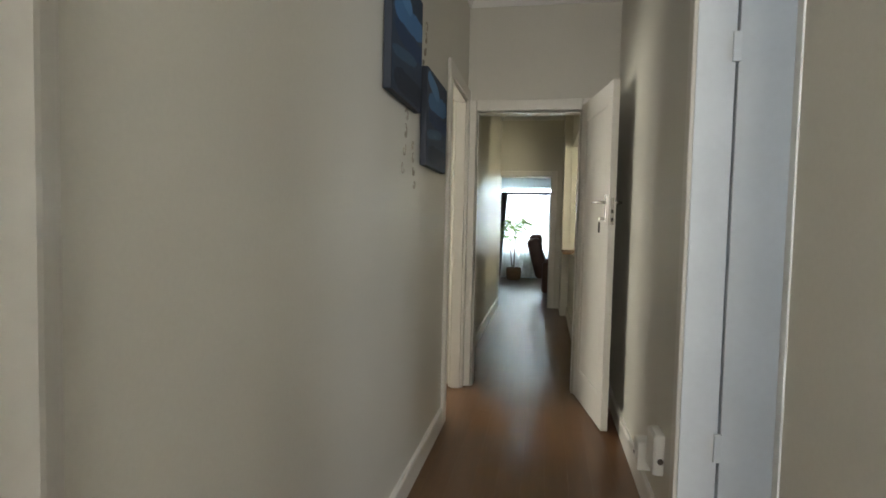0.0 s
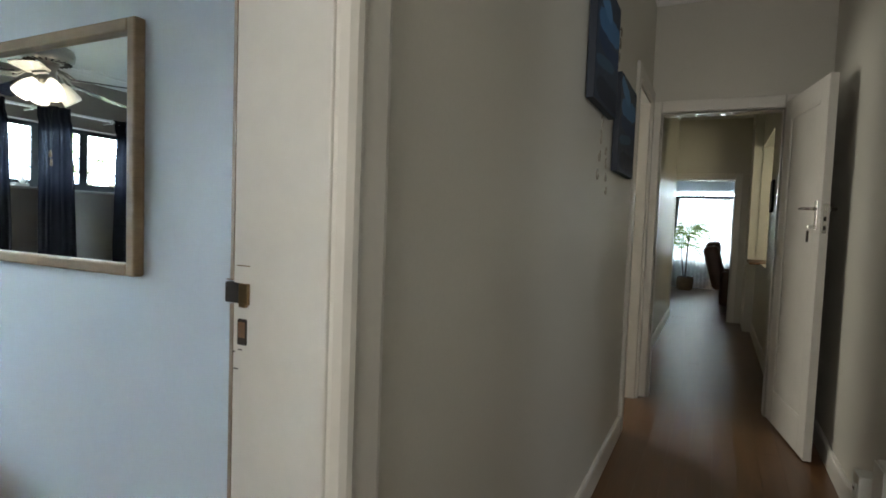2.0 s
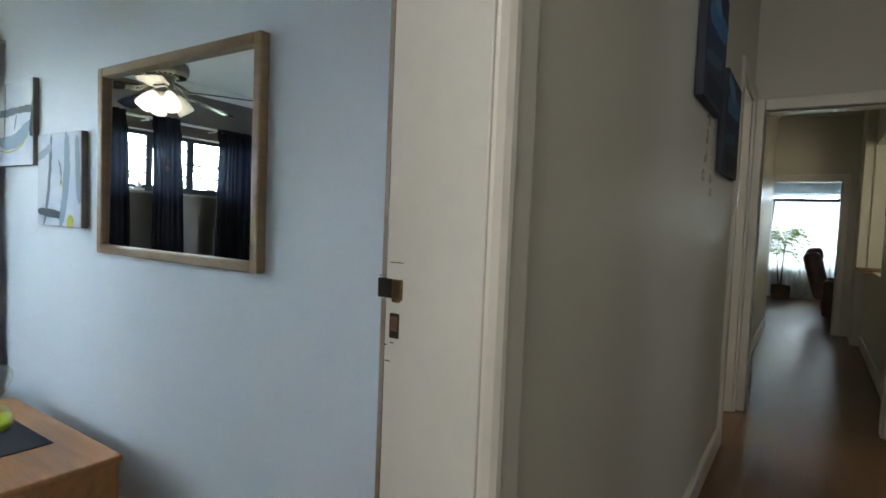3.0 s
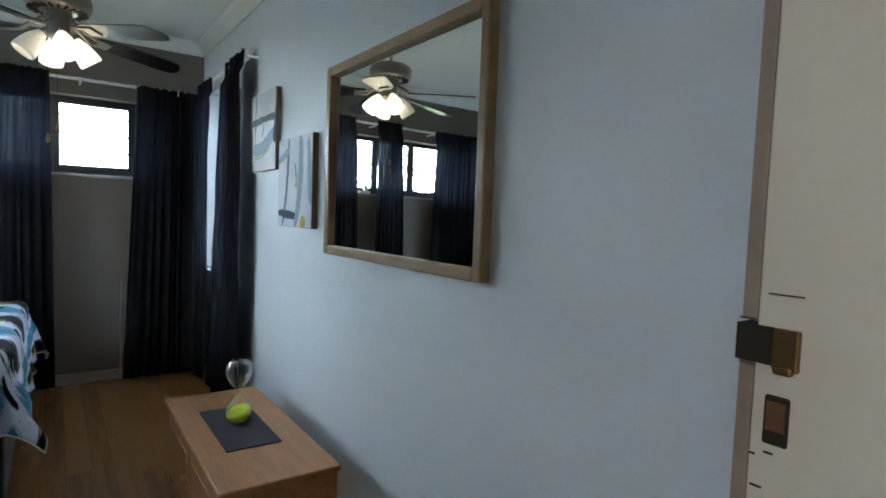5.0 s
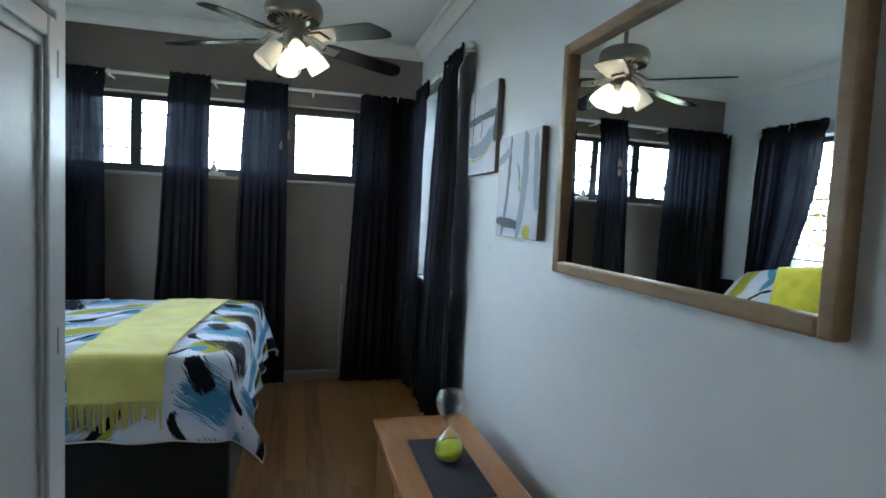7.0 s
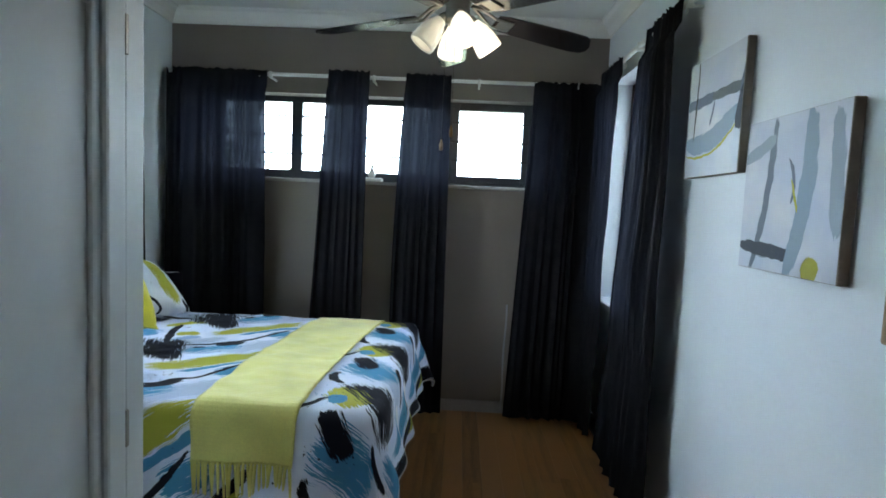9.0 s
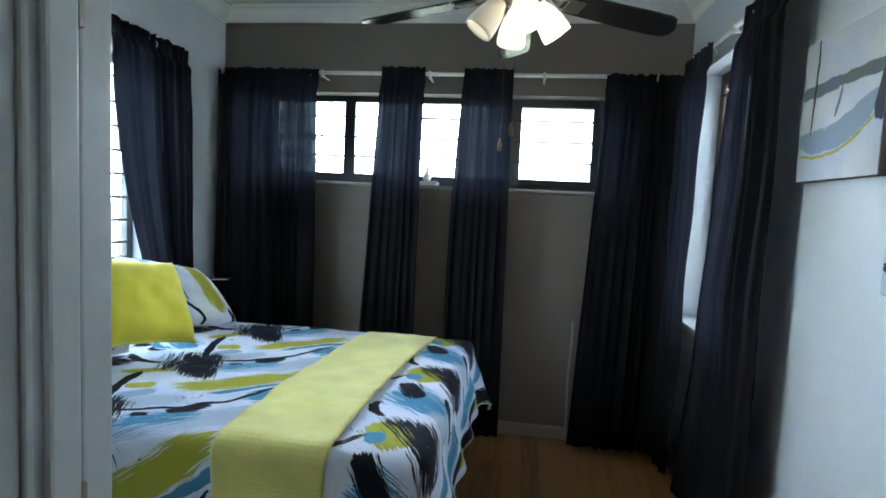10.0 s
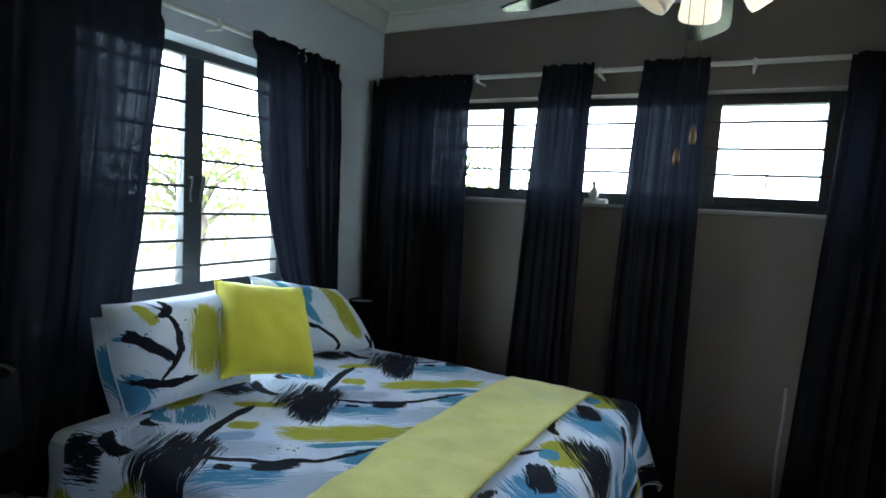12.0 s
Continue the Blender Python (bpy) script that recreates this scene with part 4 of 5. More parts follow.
def over_bed(s, t, lift=0.0):
    """Where the flat cloth's point (s, t), in metres, lies when it hangs over the bed's edges."""
    r = 0.05
    cx, cy = min(max(s, BX0 + r), BX1 - r), min(t, BY1 - r)
    dx, dy = s - cx, t - cy
    over = math.hypot(dx, dy)
    wave = 0.013 * noise.noise((s * 3.1, t * 3.1, 0.4)) + 0.006 * noise.noise((s * 9, t * 9, 2.0)) + 0.003 * noise.noise((s * 24, t * 15, 7.0))
    if over < 1e-6:
        return Vector((s, t, BZ + 0.012 + wave + lift))
    way = Vector((dx, dy, 0)) / over
    turn = min(over / (r * math.pi / 2), 1.0) * math.pi / 2
    out = (r + lift) * math.sin(turn)
    down = (r + lift) * (1 - math.cos(turn))
    rest = max(0.0, over - r * math.pi / 2)
    corner = min(abs(dx), abs(dy)) / max(over, 1e-6)
    fold = 0.012 * math.sin(22 * (s + t) + 1.3) * min(1.0, rest / 0.12) + 0.010 * noise.noise((s * 6, t * 6, 5.0)) * min(1.0, rest / 0.1)
    out += rest * (0.10 + 0.38 * corner) + fold
    down += rest * (0.99 - 0.32 * corner)
    return Vector((cx, cy, BZ + 0.012 + lift + wave * 0.5 - down)) + way * out


def duvet_flat(u, v):
    hang = DROP - 0.075 * (1 - v)
    return (BX0 - hang + (BX1 - BX0 + 2 * hang) * u, BY0 + 0.14 + (BY1 + DROP - BY0 - 0.14) * v)


duvet = thing("duvet", (-3.3, -0.6, 0.645), "white duvet with black, lime and blue brush strokes on the bed", "duvet")
thick(part("cover", sheet(110, 96, lambda u, v: over_bed(*duvet_flat(u, v)), duvet_flat), DUVET, duvet, "", True), 0.012)
hem = [over_bed(*duvet_flat(q / 60, 1.0)) for q in range(61)]
part("hem", tube(hem, 0.003, 6), LINEN, duvet, "white stitched hem", True)
for u in (0.0, 1.0):
    part("hem", tube([over_bed(*duvet_flat(u, q / 50)) for q in range(51)], 0.003, 6), LINEN, duvet, "white stitched hem", True)


def throw_flat(u, v):
    s = -3.93 + (BX1 + 0.138 + 3.93) * u
    t = -0.374 + 0.342 * v * (1 - 0.12 * u ** 5) - 0.07 * math.sin(2.35 * u)
    return (s, t)


throw = thing("throw_blanket", (-3.3, -0.22, 0.665), "pale lime knitted throw laid across the bed", "blanket")
thick(part("blanket", sheet(120, 26, lambda u, v: over_bed(*throw_flat(u, v), 0.014 + 0.0008 * math.sin(70 * u) * math.sin(9 * v + 3 * u)), throw_flat), THROW, throw, "", True), 0.007)
for k in range(26):
    v = (k + 0.5) / 26
    p = over_bed(*throw_flat(1.0, v), 0.012)
    j = random.uniform(-0.006, 0.006)
    part("tassel", tube([p + Vector((0, 0, 0.006)), p + Vector((0.003, j, -0.03)), p + Vector((0.002, j * 1.6, -0.088 - random.uniform(0, 0.012)))], [0.005, 0.0055, 0.0035], 6), THROW, throw, "", True)


def pillow(name, centre, across, up, w, h, d, material, label, seed, piping=False, puff=0.5, lean=0.0, waist=0.05):
    """A stuffed pillow; across and up are its edges' ways, w, h and d its size."""
    ax = Vector(across).normalized()
    upv = (Vector(up) - Vector(up).dot(ax) * ax).normalized()
    nrm = ax.cross(upv)
    c = Vector(centre)
    root = thing(name, c - upv * h / 2, label, "pillow" if name == "pillow" else "cushion")

    def skin(sign):
        def place(u, v):
            a, b = 2 * u - 1, 2 * v - 1
            k = max(0.0, (1 - a ** 4) * (1 - b ** 4)) ** puff
            x = a * w / 2 * (1 - waist * (1 - abs(b) ** 3) * abs(a) - 0.09 * a * a * b * b) - lean * b
            y = b * h / 2 * (1 - waist * (1 - abs(a) ** 3) * abs(b))
            z = sign * (d / 2 * k + 0.002) + 0.012 * noise.noise((a * 2.2 + seed, b * 2.2, sign)) * k
            return c + ax * x + upv * y + nrm * z
        return place

    for sign in (1, -1):
        part("front" if sign > 0 else "back", sheet(30, 26, skin(sign), lambda u, v: (seed + (u - 0.5) * w, (v - 0.5) * h)), material, root, "", True)
    rim = [skin(1)(u, v) for u, v in [(q / 12, 0) for q in range(12)] + [(1, q / 12) for q in range(12)] + [(1 - q / 12, 1) for q in range(12)] + [(0, 1 - q / 12) for q in range(13)]]
    part("seam", tube(rim, 0.0045 if piping else 0.003, 6), material, root, "", True)
    return root


PILLOWCASE = painted("brush_stroke_pillowcase", (0.76, 0.78, 0.83), [
    (10.13, -0.02, 0.30, 0.08, 70, 0.0, MIST, 1.4), (10.20, 0.08, 0.16, 0.06, 60, 0.0, MIST, 1.2), (10.03, 0.0, 0.23, 0.10, 76, 0.0, CITRON), (9.86, 0.12, 0.09, 0.04, 115, 0.0, CITRON), (9.78, -0.12, 0.12, 0.09, 120, 0.0, BLUE, 1.5),
    (9.945, 0.01, 0.27, 0.020, 80, 0.08, INK, 0.6), (9.87, -0.115, 0.20, 0.022, -12, 0.02, INK, 0.6), (9.85, 0.01, 0.17, 0.034, -42, 0.0, INK, 1.0), (9.93, 0.12, 0.08, 0.03, 60, 0.02, INK), (10.21, -0.02, 0.12, 0.03, 70, 0.0, INK, 1.3), (10.22, 0.07, 0.06, 0.02, 90, 0.0, INK),
    (20.10, 0.02, 0.24, 0.12, 80, 0.0, CITRON), (19.86, 0.05, 0.2, 0.06, 110, 0.0, BLUE), (19.95, 0.1, 0.15, 0.04, 40, 0.0, BLUE), (20.24, -0.05, 0.2, 0.025, 70, 0.03, INK), (19.9, -0.08, 0.22, 0.02, 150, 0.03, INK), (20.2, -0.14, 0.14, 0.03, 120, 0.0, INK), (29.82, -0.05, 0.22, 0.10, 115, 0.0, BLUE, 1.3), (29.88, 0.06, 0.2, 0.03, 100, 0.02, MIST),
], wobble=0.022)
pillow("pillow", (-2.985, -1.215, 0.862), (-1, 0.12, 0.03), (0.06, -0.45, 1), 0.48, 0.355, 0.20, PILLOWCASE, "white brush-stroke pillow against the window sill", 10, puff=0.6)
pillow("pillow", (-3.70, -1.23, 0.838), (-1, 0.15, -0.22), (-0.12, -0.40, 1), 0.54, 0.30, 0.17, PILLOWCASE, "white brush-stroke pillow beside the cushion", 20, puff=0.6, lean=0.12)
# separate pillow added in place of the front pillow's side gusset
pillow("pillow", (-2.975, -1.285, 0.835), (-1, 0.08, 0.05), (0.05, -0.35, 1), 0.46, 0.31, 0.14, PILLOWCASE, "side gusset of a white brush-stroke pillow, built as its own pillow", 30, puff=0.65)
pillow("scatter_cushion", (-3.225, -1.08, 0.90), (-0.86, 0.36, -0.13), (-0.16, -0.18, 0.30), 0.372, 0.372, 0.15, LIME, "lime yellow square cushion propped on the pillows", 5, True, waist=0.10)


# ---- bedside tables and lamps ----
def bedside(x0, x1, y0, y1, h):
    root = thing("bedside_table", ((x0 + x1) / 2, (y0 + y1) / 2, 0), "black bedside table beside the bed", "bedside table", "bedside tables")
    part("top", box(x0, y0, h - 0.02, x1, y1, h, 0.004), BED_BASE, root)
    part("carcass", box(x0 + 0.012, y0 + 0.012, 0.1, x1 - 0.012, y1 - 0.012, h - 0.0205), BED_BASE, root)
    for z in (0.12, (h + 0.1) / 2):
        part("drawer_front", box(x0 + 0.02, y1 - 0.013, z, x1 - 0.02, y1 + 0.003, z + (h - 0.16) / 2, 0.003), BED_BASE, root)
    for x in (x0 + 0.03, x1 - 0.03):
        for y in (y0 + 0.03, y1 - 0.03):
            part("leg", turned([(0.014, 0), (0.018, 0.101)], (x, y, 0), 10), DARK, root)
    return root


def table_lamp(x, y, z, top, r):
    root = thing("table_lamp", (x, y, z), "bedside lamp with a black drum shade", "table lamp", "bedside lamps")
    part("base", turned([(0.06, 0), (0.062, 0.012), (0.02, 0.03), (0.014, 0.06), (0.03, 0.1), (0.02, top - z - 0.19), (0.008, top - z - 0.17)], (x, y, z), 20), METAL, root, "chrome lamp foot", True)
    shade = bmesh.new()
    turned([(r, 0), (r * 0.93, 0.17)], (x, y, top - 0.17), 32, bm=shade)
    for f in [f for f in shade.faces if len(f.verts) > 4]:
        shade.faces.remove(f)
    s = thick(part("shade", shade, SHADE_BLACK, root, "black fabric drum shade", True), 0.003)
    part("top_ring", turned([(r * 0.93 - 0.002, 0), (r * 0.93, 0.003), (r * 0.93 - 0.012, 0.003), (r * 0.93 - 0.014, 0)], (x, y, top - 0.012), 32), RIM, s, "pale shade lining")
    # dark disc: the lampshade's dim inside is put into its colour
    part("dark_disc", turned([(r * 0.93 - 0.004, 0), (r * 0.93 - 0.004, 0.002)], (x, y, top - 0.02), 32), DARK, s)
    return root


bedside(-2.56, -2.10, -1.40, -1.02, 0.50)
table_lamp(-2.33, -1.18, 0.50, 0.935, 0.15)
bedside(-4.42, -4.04, -1.38, -1.02, 0.48)
table_lamp(-4.10, -1.28, 0.48, 0.865, 0.068)


# ---- chest, mat, hourglass ----
chest = thing("low_chest", (-2.2, 0.885, 0), "low honey-brown varnished wooden chest under the mirror", "chest")
CX0, CX1, CY0, CY1, CH = -2.715, -1.722, 0.672, 1.078, 0.376
part("top", box(CX0, CY0, CH - 0.024, CX1, CY1, CH, 0.007, seg=3), CHEST_WOOD, chest)
part("side", box(CX0 + 0.02, CY0 + 0.018, 0, CX0 + 0.04, CY1 - 0.005, CH - 0.0245, 0.002), CHEST_WOOD, chest)
part("side", box(CX1 - 0.04, CY0 + 0.018, 0, CX1 - 0.02, CY1 - 0.005, CH - 0.0245, 0.002), CHEST_WOOD, chest)
part("back", box(CX0 + 0.04, CY1 - 0.02, 0.03, CX1 - 0.04, CY1 - 0.008, CH - 0.0245), CHEST_WOOD, chest)
part("floor_board", box(CX0 + 0.04, CY0 + 0.03, 0.05, CX1 - 0.04, CY1 - 0.02, 0.066), CHEST_WOOD, chest)
part("plinth", box(CX0 + 0.04, CY0 + 0.035, 0, CX1 - 0.04, CY0 + 0.05, 0.049), CHEST_WOOD, chest)
mid = (CX0 + CX1) / 2
for a, c, kx in ((CX0 + 0.043, mid - 0.002, mid - 0.05), (mid + 0.002, CX1 - 0.043, mid + 0.05)):
    d = part("door", box(a, CY0 + 0.014, 0.055, c, CY0 + 0.03, CH - 0.03, 0.003), CHEST_WOOD, chest)
    part("inset_panel", box(a + 0.05, CY0 + 0.0095, 0.105, c - 0.05, CY0 + 0.015, CH - 0.08, 0.003), CHEST_WOOD, d)
    part("knob", turned([(0.006, 0), (0.006, 0.01), (0.013, 0.018), (0.011, 0.026), (0.0, 0.028)], (kx, CY0 + 0.014, 0.2), 14, pose(0, 0, 0, 90)), CHEST_WOOD, d, "", True)

placemat = tagged(part("placemat", box(-2.465, 0.768, CH, -2.01, 0.968, CH + 0.004, 0.0015), SLATE), "dark slate-grey fabric mat on the chest", "mat")
HX, HY, HZ = -2.272, 0.878, CH + 0.0042
hourglass = thing("hourglass", (HX, HY, HZ), "clear glass hourglass with lime sand on a dark mat", "hourglass")
outer = [(0.0, 0.0), (0.030, 0.001), (0.042, 0.012), (0.047, 0.032), (0.043, 0.058), (0.030, 0.082), (0.013, 0.100), (0.007, 0.112), (0.013, 0.126), (0.030, 0.146), (0.043, 0.170), (0.047, 0.195), (0.042, 0.215), (0.030, 0.226), (0.0, 0.228)]
outer = [(r * 1.1, z * 1.12) for r, z in outer]
part("glass_body", turned(outer, (HX, HY, HZ), 28), THIN_GLASS, hourglass, "clear blown glass", True)
heap = turned([(0.0, 0.005), (0.028, 0.0055), (0.043, 0.015), (0.049, 0.034), (0.0475, 0.048), (0.03, 0.050), (0.0, 0.051)], (HX, HY, HZ), 24)
for v in heap.verts:
    if v.co.z > HZ + 0.04:
        v.co.z += 0.3 * (v.co.y - HY) - 0.12 * (v.co.x - HX)
part("sand", heap, SAND, hourglass, "lime sand in the lower bulb", True)


# ---- mirror and canvases ----
mirror = thing("wall_mirror", (-1.61, 1.19, 1.075), "large wall mirror in an oak frame", "mirror")
MX0, MX1, MZ0, MZ1 = -2.128, -1.118, 1.075, 1.812
glass = box(-(MX1 - MX0 - 0.068) / 2, -0.001, -(MZ1 - MZ0 - 0.07) / 2, (MX1 - MX0 - 0.068) / 2, 0.001, (MZ1 - MZ0 - 0.07) / 2)
glass.transform(pose((MX0 + MX1 + 0.004) / 2, 1.1845, (MZ0 + MZ1) / 2, -0.45))
part("mirror_glass", glass, MIRROR, mirror)
part("backing", box(MX0 + 0.02, 1.189, MZ0 + 0.02, MX1 - 0.02, 1.198, MZ1 - 0.02), CANVAS_BACK, mirror)
for q in ((MX0, MZ0, MX0 + 0.037, MZ1), (MX1 - 0.035, MZ0, MX1, MZ1), (MX0 + 0.0372, MZ0, MX1 - 0.0352, MZ0 + 0.036), (MX0 + 0.0372, MZ1 - 0.036, MX1 - 0.0352, MZ1)):
    part("frame_rail", box(q[0], 1.163, q[1], q[2], 1.1995, q[3], 0.006), OAK, mirror)


def canvas(axis, face, out, a0, a1, z0, z1, deep, ground, strokes, label, edge_material):
    """A stretched canvas on a wall: the front in paint, the edges plain."""
    root = thing("canvas_picture", (face, (a0 + a1) / 2, z0) if axis == "x" else ((a0 + a1) / 2, face, z0), label, "picture")
    f0, f1 = face + out * 0.004, face + out * deep
    lo, hi = min(f0, f1), max(f0, f1)
    part("stretcher", box(*((lo, a0, z0, hi, a1, z1) if axis == "x" else (a0, lo, z0, a1, hi, z1)), 0.003), edge_material, root)
    g = face + out * (deep + 0.0015)
    me = sheet(2, 2, (lambda u, v: (g, a0 + 0.002 + (a1 - a0 - 0.004) * u, z0 + 0.002 + (z1 - z0 - 0.004) * v)) if axis == "x" else (lambda u, v: (a0 + 0.002 + (a1 - a0 - 0.004) * u, g, z0 + 0.002 + (z1 - z0 - 0.004) * v)), lambda u, v: (u * (a1 - a0), v * (z1 - z0)))
    part("painting", me, painted("canvas_paint", ground, strokes, 0.6, 0.3, 0.02), root)
    return root


GREY1, GREY2, TEAL = (0.14, 0.17, 0.22), (0.30, 0.36, 0.43), (0.25, 0.33, 0.42)
canvas("y", MIRROR_Y, -1, -3.155, -2.755, 1.444, 1.85, 0.03, (0.62, 0.64, 0.66), [
    (0.10, 0.26, 0.24, 0.04, 2, 0.0, GREY1), (0.32, 0.265, 0.26, 0.035, 0, 0.0, (0.14, 0.16, 0.16)), (0.42, 0.33, 0.2, 0.04, 70, 0.0, GREY1), (0.20, 0.12, 0.42, 0.075, 12, 0.05, TEAL),
    (0.20, 0.075, 0.40, 0.010, 12, 0.05, CITRON), (0.40, 0.20, 0.14, 0.06, 75, 0.0, (0.05, 0.06, 0.08)), (0.20, 0.21, 0.09, 0.012, 70, 0.0, GREY1), (0.07, 0.28, 0.3, 0.012, 88, 0.0, (0.05, 0.05, 0.05))],
    "abstract grey and blue canvas high on the wall", CANVAS_BACK)
canvas("y", MIRROR_Y, -1, -2.70, -2.272, 1.167, 1.578, 0.03, (0.62, 0.64, 0.68), [
    (0.12, 0.20, 0.44, 0.030, 80, 0.02, GREY1), (0.07, 0.33, 0.16, 0.04, 20, 0.0, GREY2), (0.13, 0.055, 0.27, 0.04, -4, 0.0, (0.05, 0.06, 0.08)), (0.29, 0.2, 0.44, 0.06, 82, 0.03, TEAL),
    (0.24, 0.24, 0.12, 0.014, 100, 0.02, GREY1), (0.245, 0.20, 0.09, 0.010, 110, 0.0, CITRON), (0.33, 0.02, 0.07, 0.06, 60, 0.0, CITRON), (0.40, 0.25, 0.3, 0.05, 95, 0.0, GREY2)],
    "abstract grey and blue canvas beside the mirror", CANVAS_BACK)
NAVY, SEA, INDIGO = (0.02, 0.045, 0.11), (0.06, 0.17, 0.36), (0.012, 0.02, 0.04)
for a0, a1, z0, z1, label in ((2.25, 2.74, 1.75, 2.235, "dark blue seascape canvas high on the hall wall"), (2.87, 3.39, 1.535, 2.0, "dark blue seascape canvas lower on the hall wall")):
    canvas("x", HALL_X, 1, a0, a1, z0, z1, 0.035, (0.035, 0.055, 0.09), [
        (0.27, 0.33, 0.5, 0.10, 4, 0.0, SEA), (0.15, 0.40, 0.3, 0.08, -10, 0.0, (0.10, 0.24, 0.46)), (0.3, 0.24, 0.55, 0.08, 0, 0.01, NAVY), (0.2, 0.17, 0.4, 0.05, 6, 0.0, (0.05, 0.10, 0.17)), (0.3, 0.06, 0.55, 0.10, 0, 0.0, INDIGO)],
        label, mat("navy_canvas_edge", (0.02, 0.03, 0.05), 0.6))


# ---- ceiling fan ----
FX, FY = -3.25, 0.295
fan = thing("ceiling_fan", (FX, FY, BED_TOP), "pewter ceiling fan with five blades and glass lamps", "ceiling fan")
part("canopy", turned([(0.015, -0.07), (0.05, -0.05), (0.065, -0.01), (0.065, 0.0)], (FX, FY, BED_TOP), 24), PEWTER, fan, "", True)
part("down_rod", turned([(0.012, 2.22), (0.012, BED_TOP - 0.06)], (FX, FY, 0), 14), PEWTER, fan, "", True)
part("motor_housing", turned([(0.055, 2.128), (0.112, 2.134), (0.134, 2.148), (0.138, 2.165), (0.138, 2.19), (0.130, 2.212), (0.108, 2.226), (0.06, 2.234), (0.03, 2.238), (0.02, 2.25)], (FX, FY, 0), 40), PEWTER, fan, "", True)
vents = bmesh.new()
for k in range(22):
    t = 2 * math.pi * k / 22
    b0 = box(-0.022, -0.004, -0.003, 0.022, 0.004, 0.003)
    b0.transform(Matrix.Translation((FX + 0.1 * math.cos(t), FY + 0.1 * math.sin(t), 2.1305)) @ Matrix.Rotation(t, 4, "Z"))
    tmp = bpy.data.meshes.new("vent")
    b0.to_mesh(tmp)
    vents.from_mesh(tmp)
    bpy.data.meshes.remove(tmp)
    b0.free()
part("vents", vents, DARK, fan, "dark cooling slots")
part("switch_housing", turned([(0.03, 2.005), (0.046, 2.012), (0.05, 2.03), (0.046, 2.07), (0.056, 2.09), (0.058, 2.129)], (FX, FY, 0), 28), PEWTER, fan, "", True)
for k in range(5):
    m = pose(FX, FY, 2.052, 0, 0, 111 + 72 * k) @ pose(0, 0, 0, 0, 5, 0) @ pose(0, 0, 0, -11, 0, 0)
    arm = tube([(0.06, 0, 0.04), (0.10, 0.018, 0.025), (0.15, 0.03, -0.006), (0.20, 0.028, -0.006)], [0.008, 0.007, 0.006, 0.005])
    tube([(0.06, 0, 0.04), (0.10, -0.018, 0.025), (0.15, -0.03, -0.006), (0.20, -0.028, -0.006)], [0.008, 0.007, 0.006, 0.005], bm=arm)
    box(0.17, -0.035, -0.010, 0.23, 0.035, -0.0045, 0.002, arm)
    arm.transform(m)
    holder = part("blade_arm", arm, PEWTER, fan)
    bl = bmesh.new()
    outline = [(0.16, -0.045), (0.20, -0.056), (0.45, -0.066), (0.545, -0.066), (0.57, -0.055), (0.60, 0.0), (0.602, 0.035), (0.585, 0.058), (0.54, 0.066), (0.45, 0.066), (0.20, 0.056), (0.16, 0.045)]
    f = bl.faces.new([bl.verts.new((x, y, -0.003)) for x, y in outline])
    ex = bmesh.ops.extrude_face_region(bl, geom=[f])
    bmesh.ops.translate(bl, vec=(0, 0, 0.006), verts=[v for v in ex["geom"] if isinstance(v, bmesh.types.BMVert)])
    bl.transform(m)
    part("blade", bl, BLADE_DARK, holder, "dark wooden fan blade")
for k, lit in ((0, True), (90, True), (180, True), (270, False)):
    t = radians(k + 12)
    d = Vector((math.cos(t), math.sin(t), 0))
    neck = Vector((FX, FY, 2.035)) + d * 0.052
    tip = d * math.sin(radians(36)) + Vector((0, 0, -math.cos(radians(36))))
    m = (-tip).to_track_quat("Z", "Y").to_matrix().to_4x4()
    arm = part("lamp_arm", tube([(FX + d.x * 0.03, FY + d.y * 0.03, 2.045), neck, neck + tip * 0.03], [0.012, 0.013, 0.022], 12), PEWTER, fan, "", True)
    sh = turned([(0.050, -0.124), (0.052, -0.112), (0.048, -0.074), (0.039, -0.037), (0.027, -0.012), (0.022, 0.0)], neck + tip * 0.022, 26, m)
    for f in [f for f in sh.faces if len(f.verts) > 4]:
        sh.faces.remove(f)
    s = thick(part("glass_shade", sh, SHADE_LIT if lit else SHADE_DIM, arm, "lit frosted glass shade" if lit else "frosted glass shade", True), 0.003)
    s.visible_shadow = False
    if lit:
        bulb = new("bulb_light", bpy.data.lights.new("bulb_light", "POINT"))
        bulb.data.energy, bulb.data.color, bulb.data.shadow_soft_size = 0.06, (1.0, 0.84, 0.6), 0.03
        bulb.location = neck + tip * 0.11
for x, y, z0, z1 in ((FX - 0.03, 0.252, 1.565, 2.01), (FX + 0.03, 0.29, 1.612, 2.01)):
    chain = part("pull_chain", tube([(x, y, z1), (x, y, (z0 + z1) / 2), (x, y, z0)], 0.0009, 6), DARK, fan)
    part("chain_fob", turned([(0.0, -0.042), (0.006, -0.041), (0.0085, -0.028), (0.007, -0.014), (0.0035, 0.0), (0.002, 0.003)], (x, y, z0), 14), BRASS, chain, "small wooden pull fob", True)

orn = thing("sill_ornament", (-4.565, -0.225, 1.4335), "small pale figurine standing on the window sill", "ornament")
part("foot", box(-4.595, -0.27, 1.4335, -4.535, -0.16, 1.459, 0.008), PLASTIC, orn)
part("figure", turned([(0.014, 0.0), (0.024, 0.012), (0.026, 0.03), (0.014, 0.05), (0.008, 0.058), (0.013, 0.068), (0.012, 0.08), (0.0, 0.088)], (-4.565, -0.23, 1.459), 16), PLASTIC, orn, "", True)


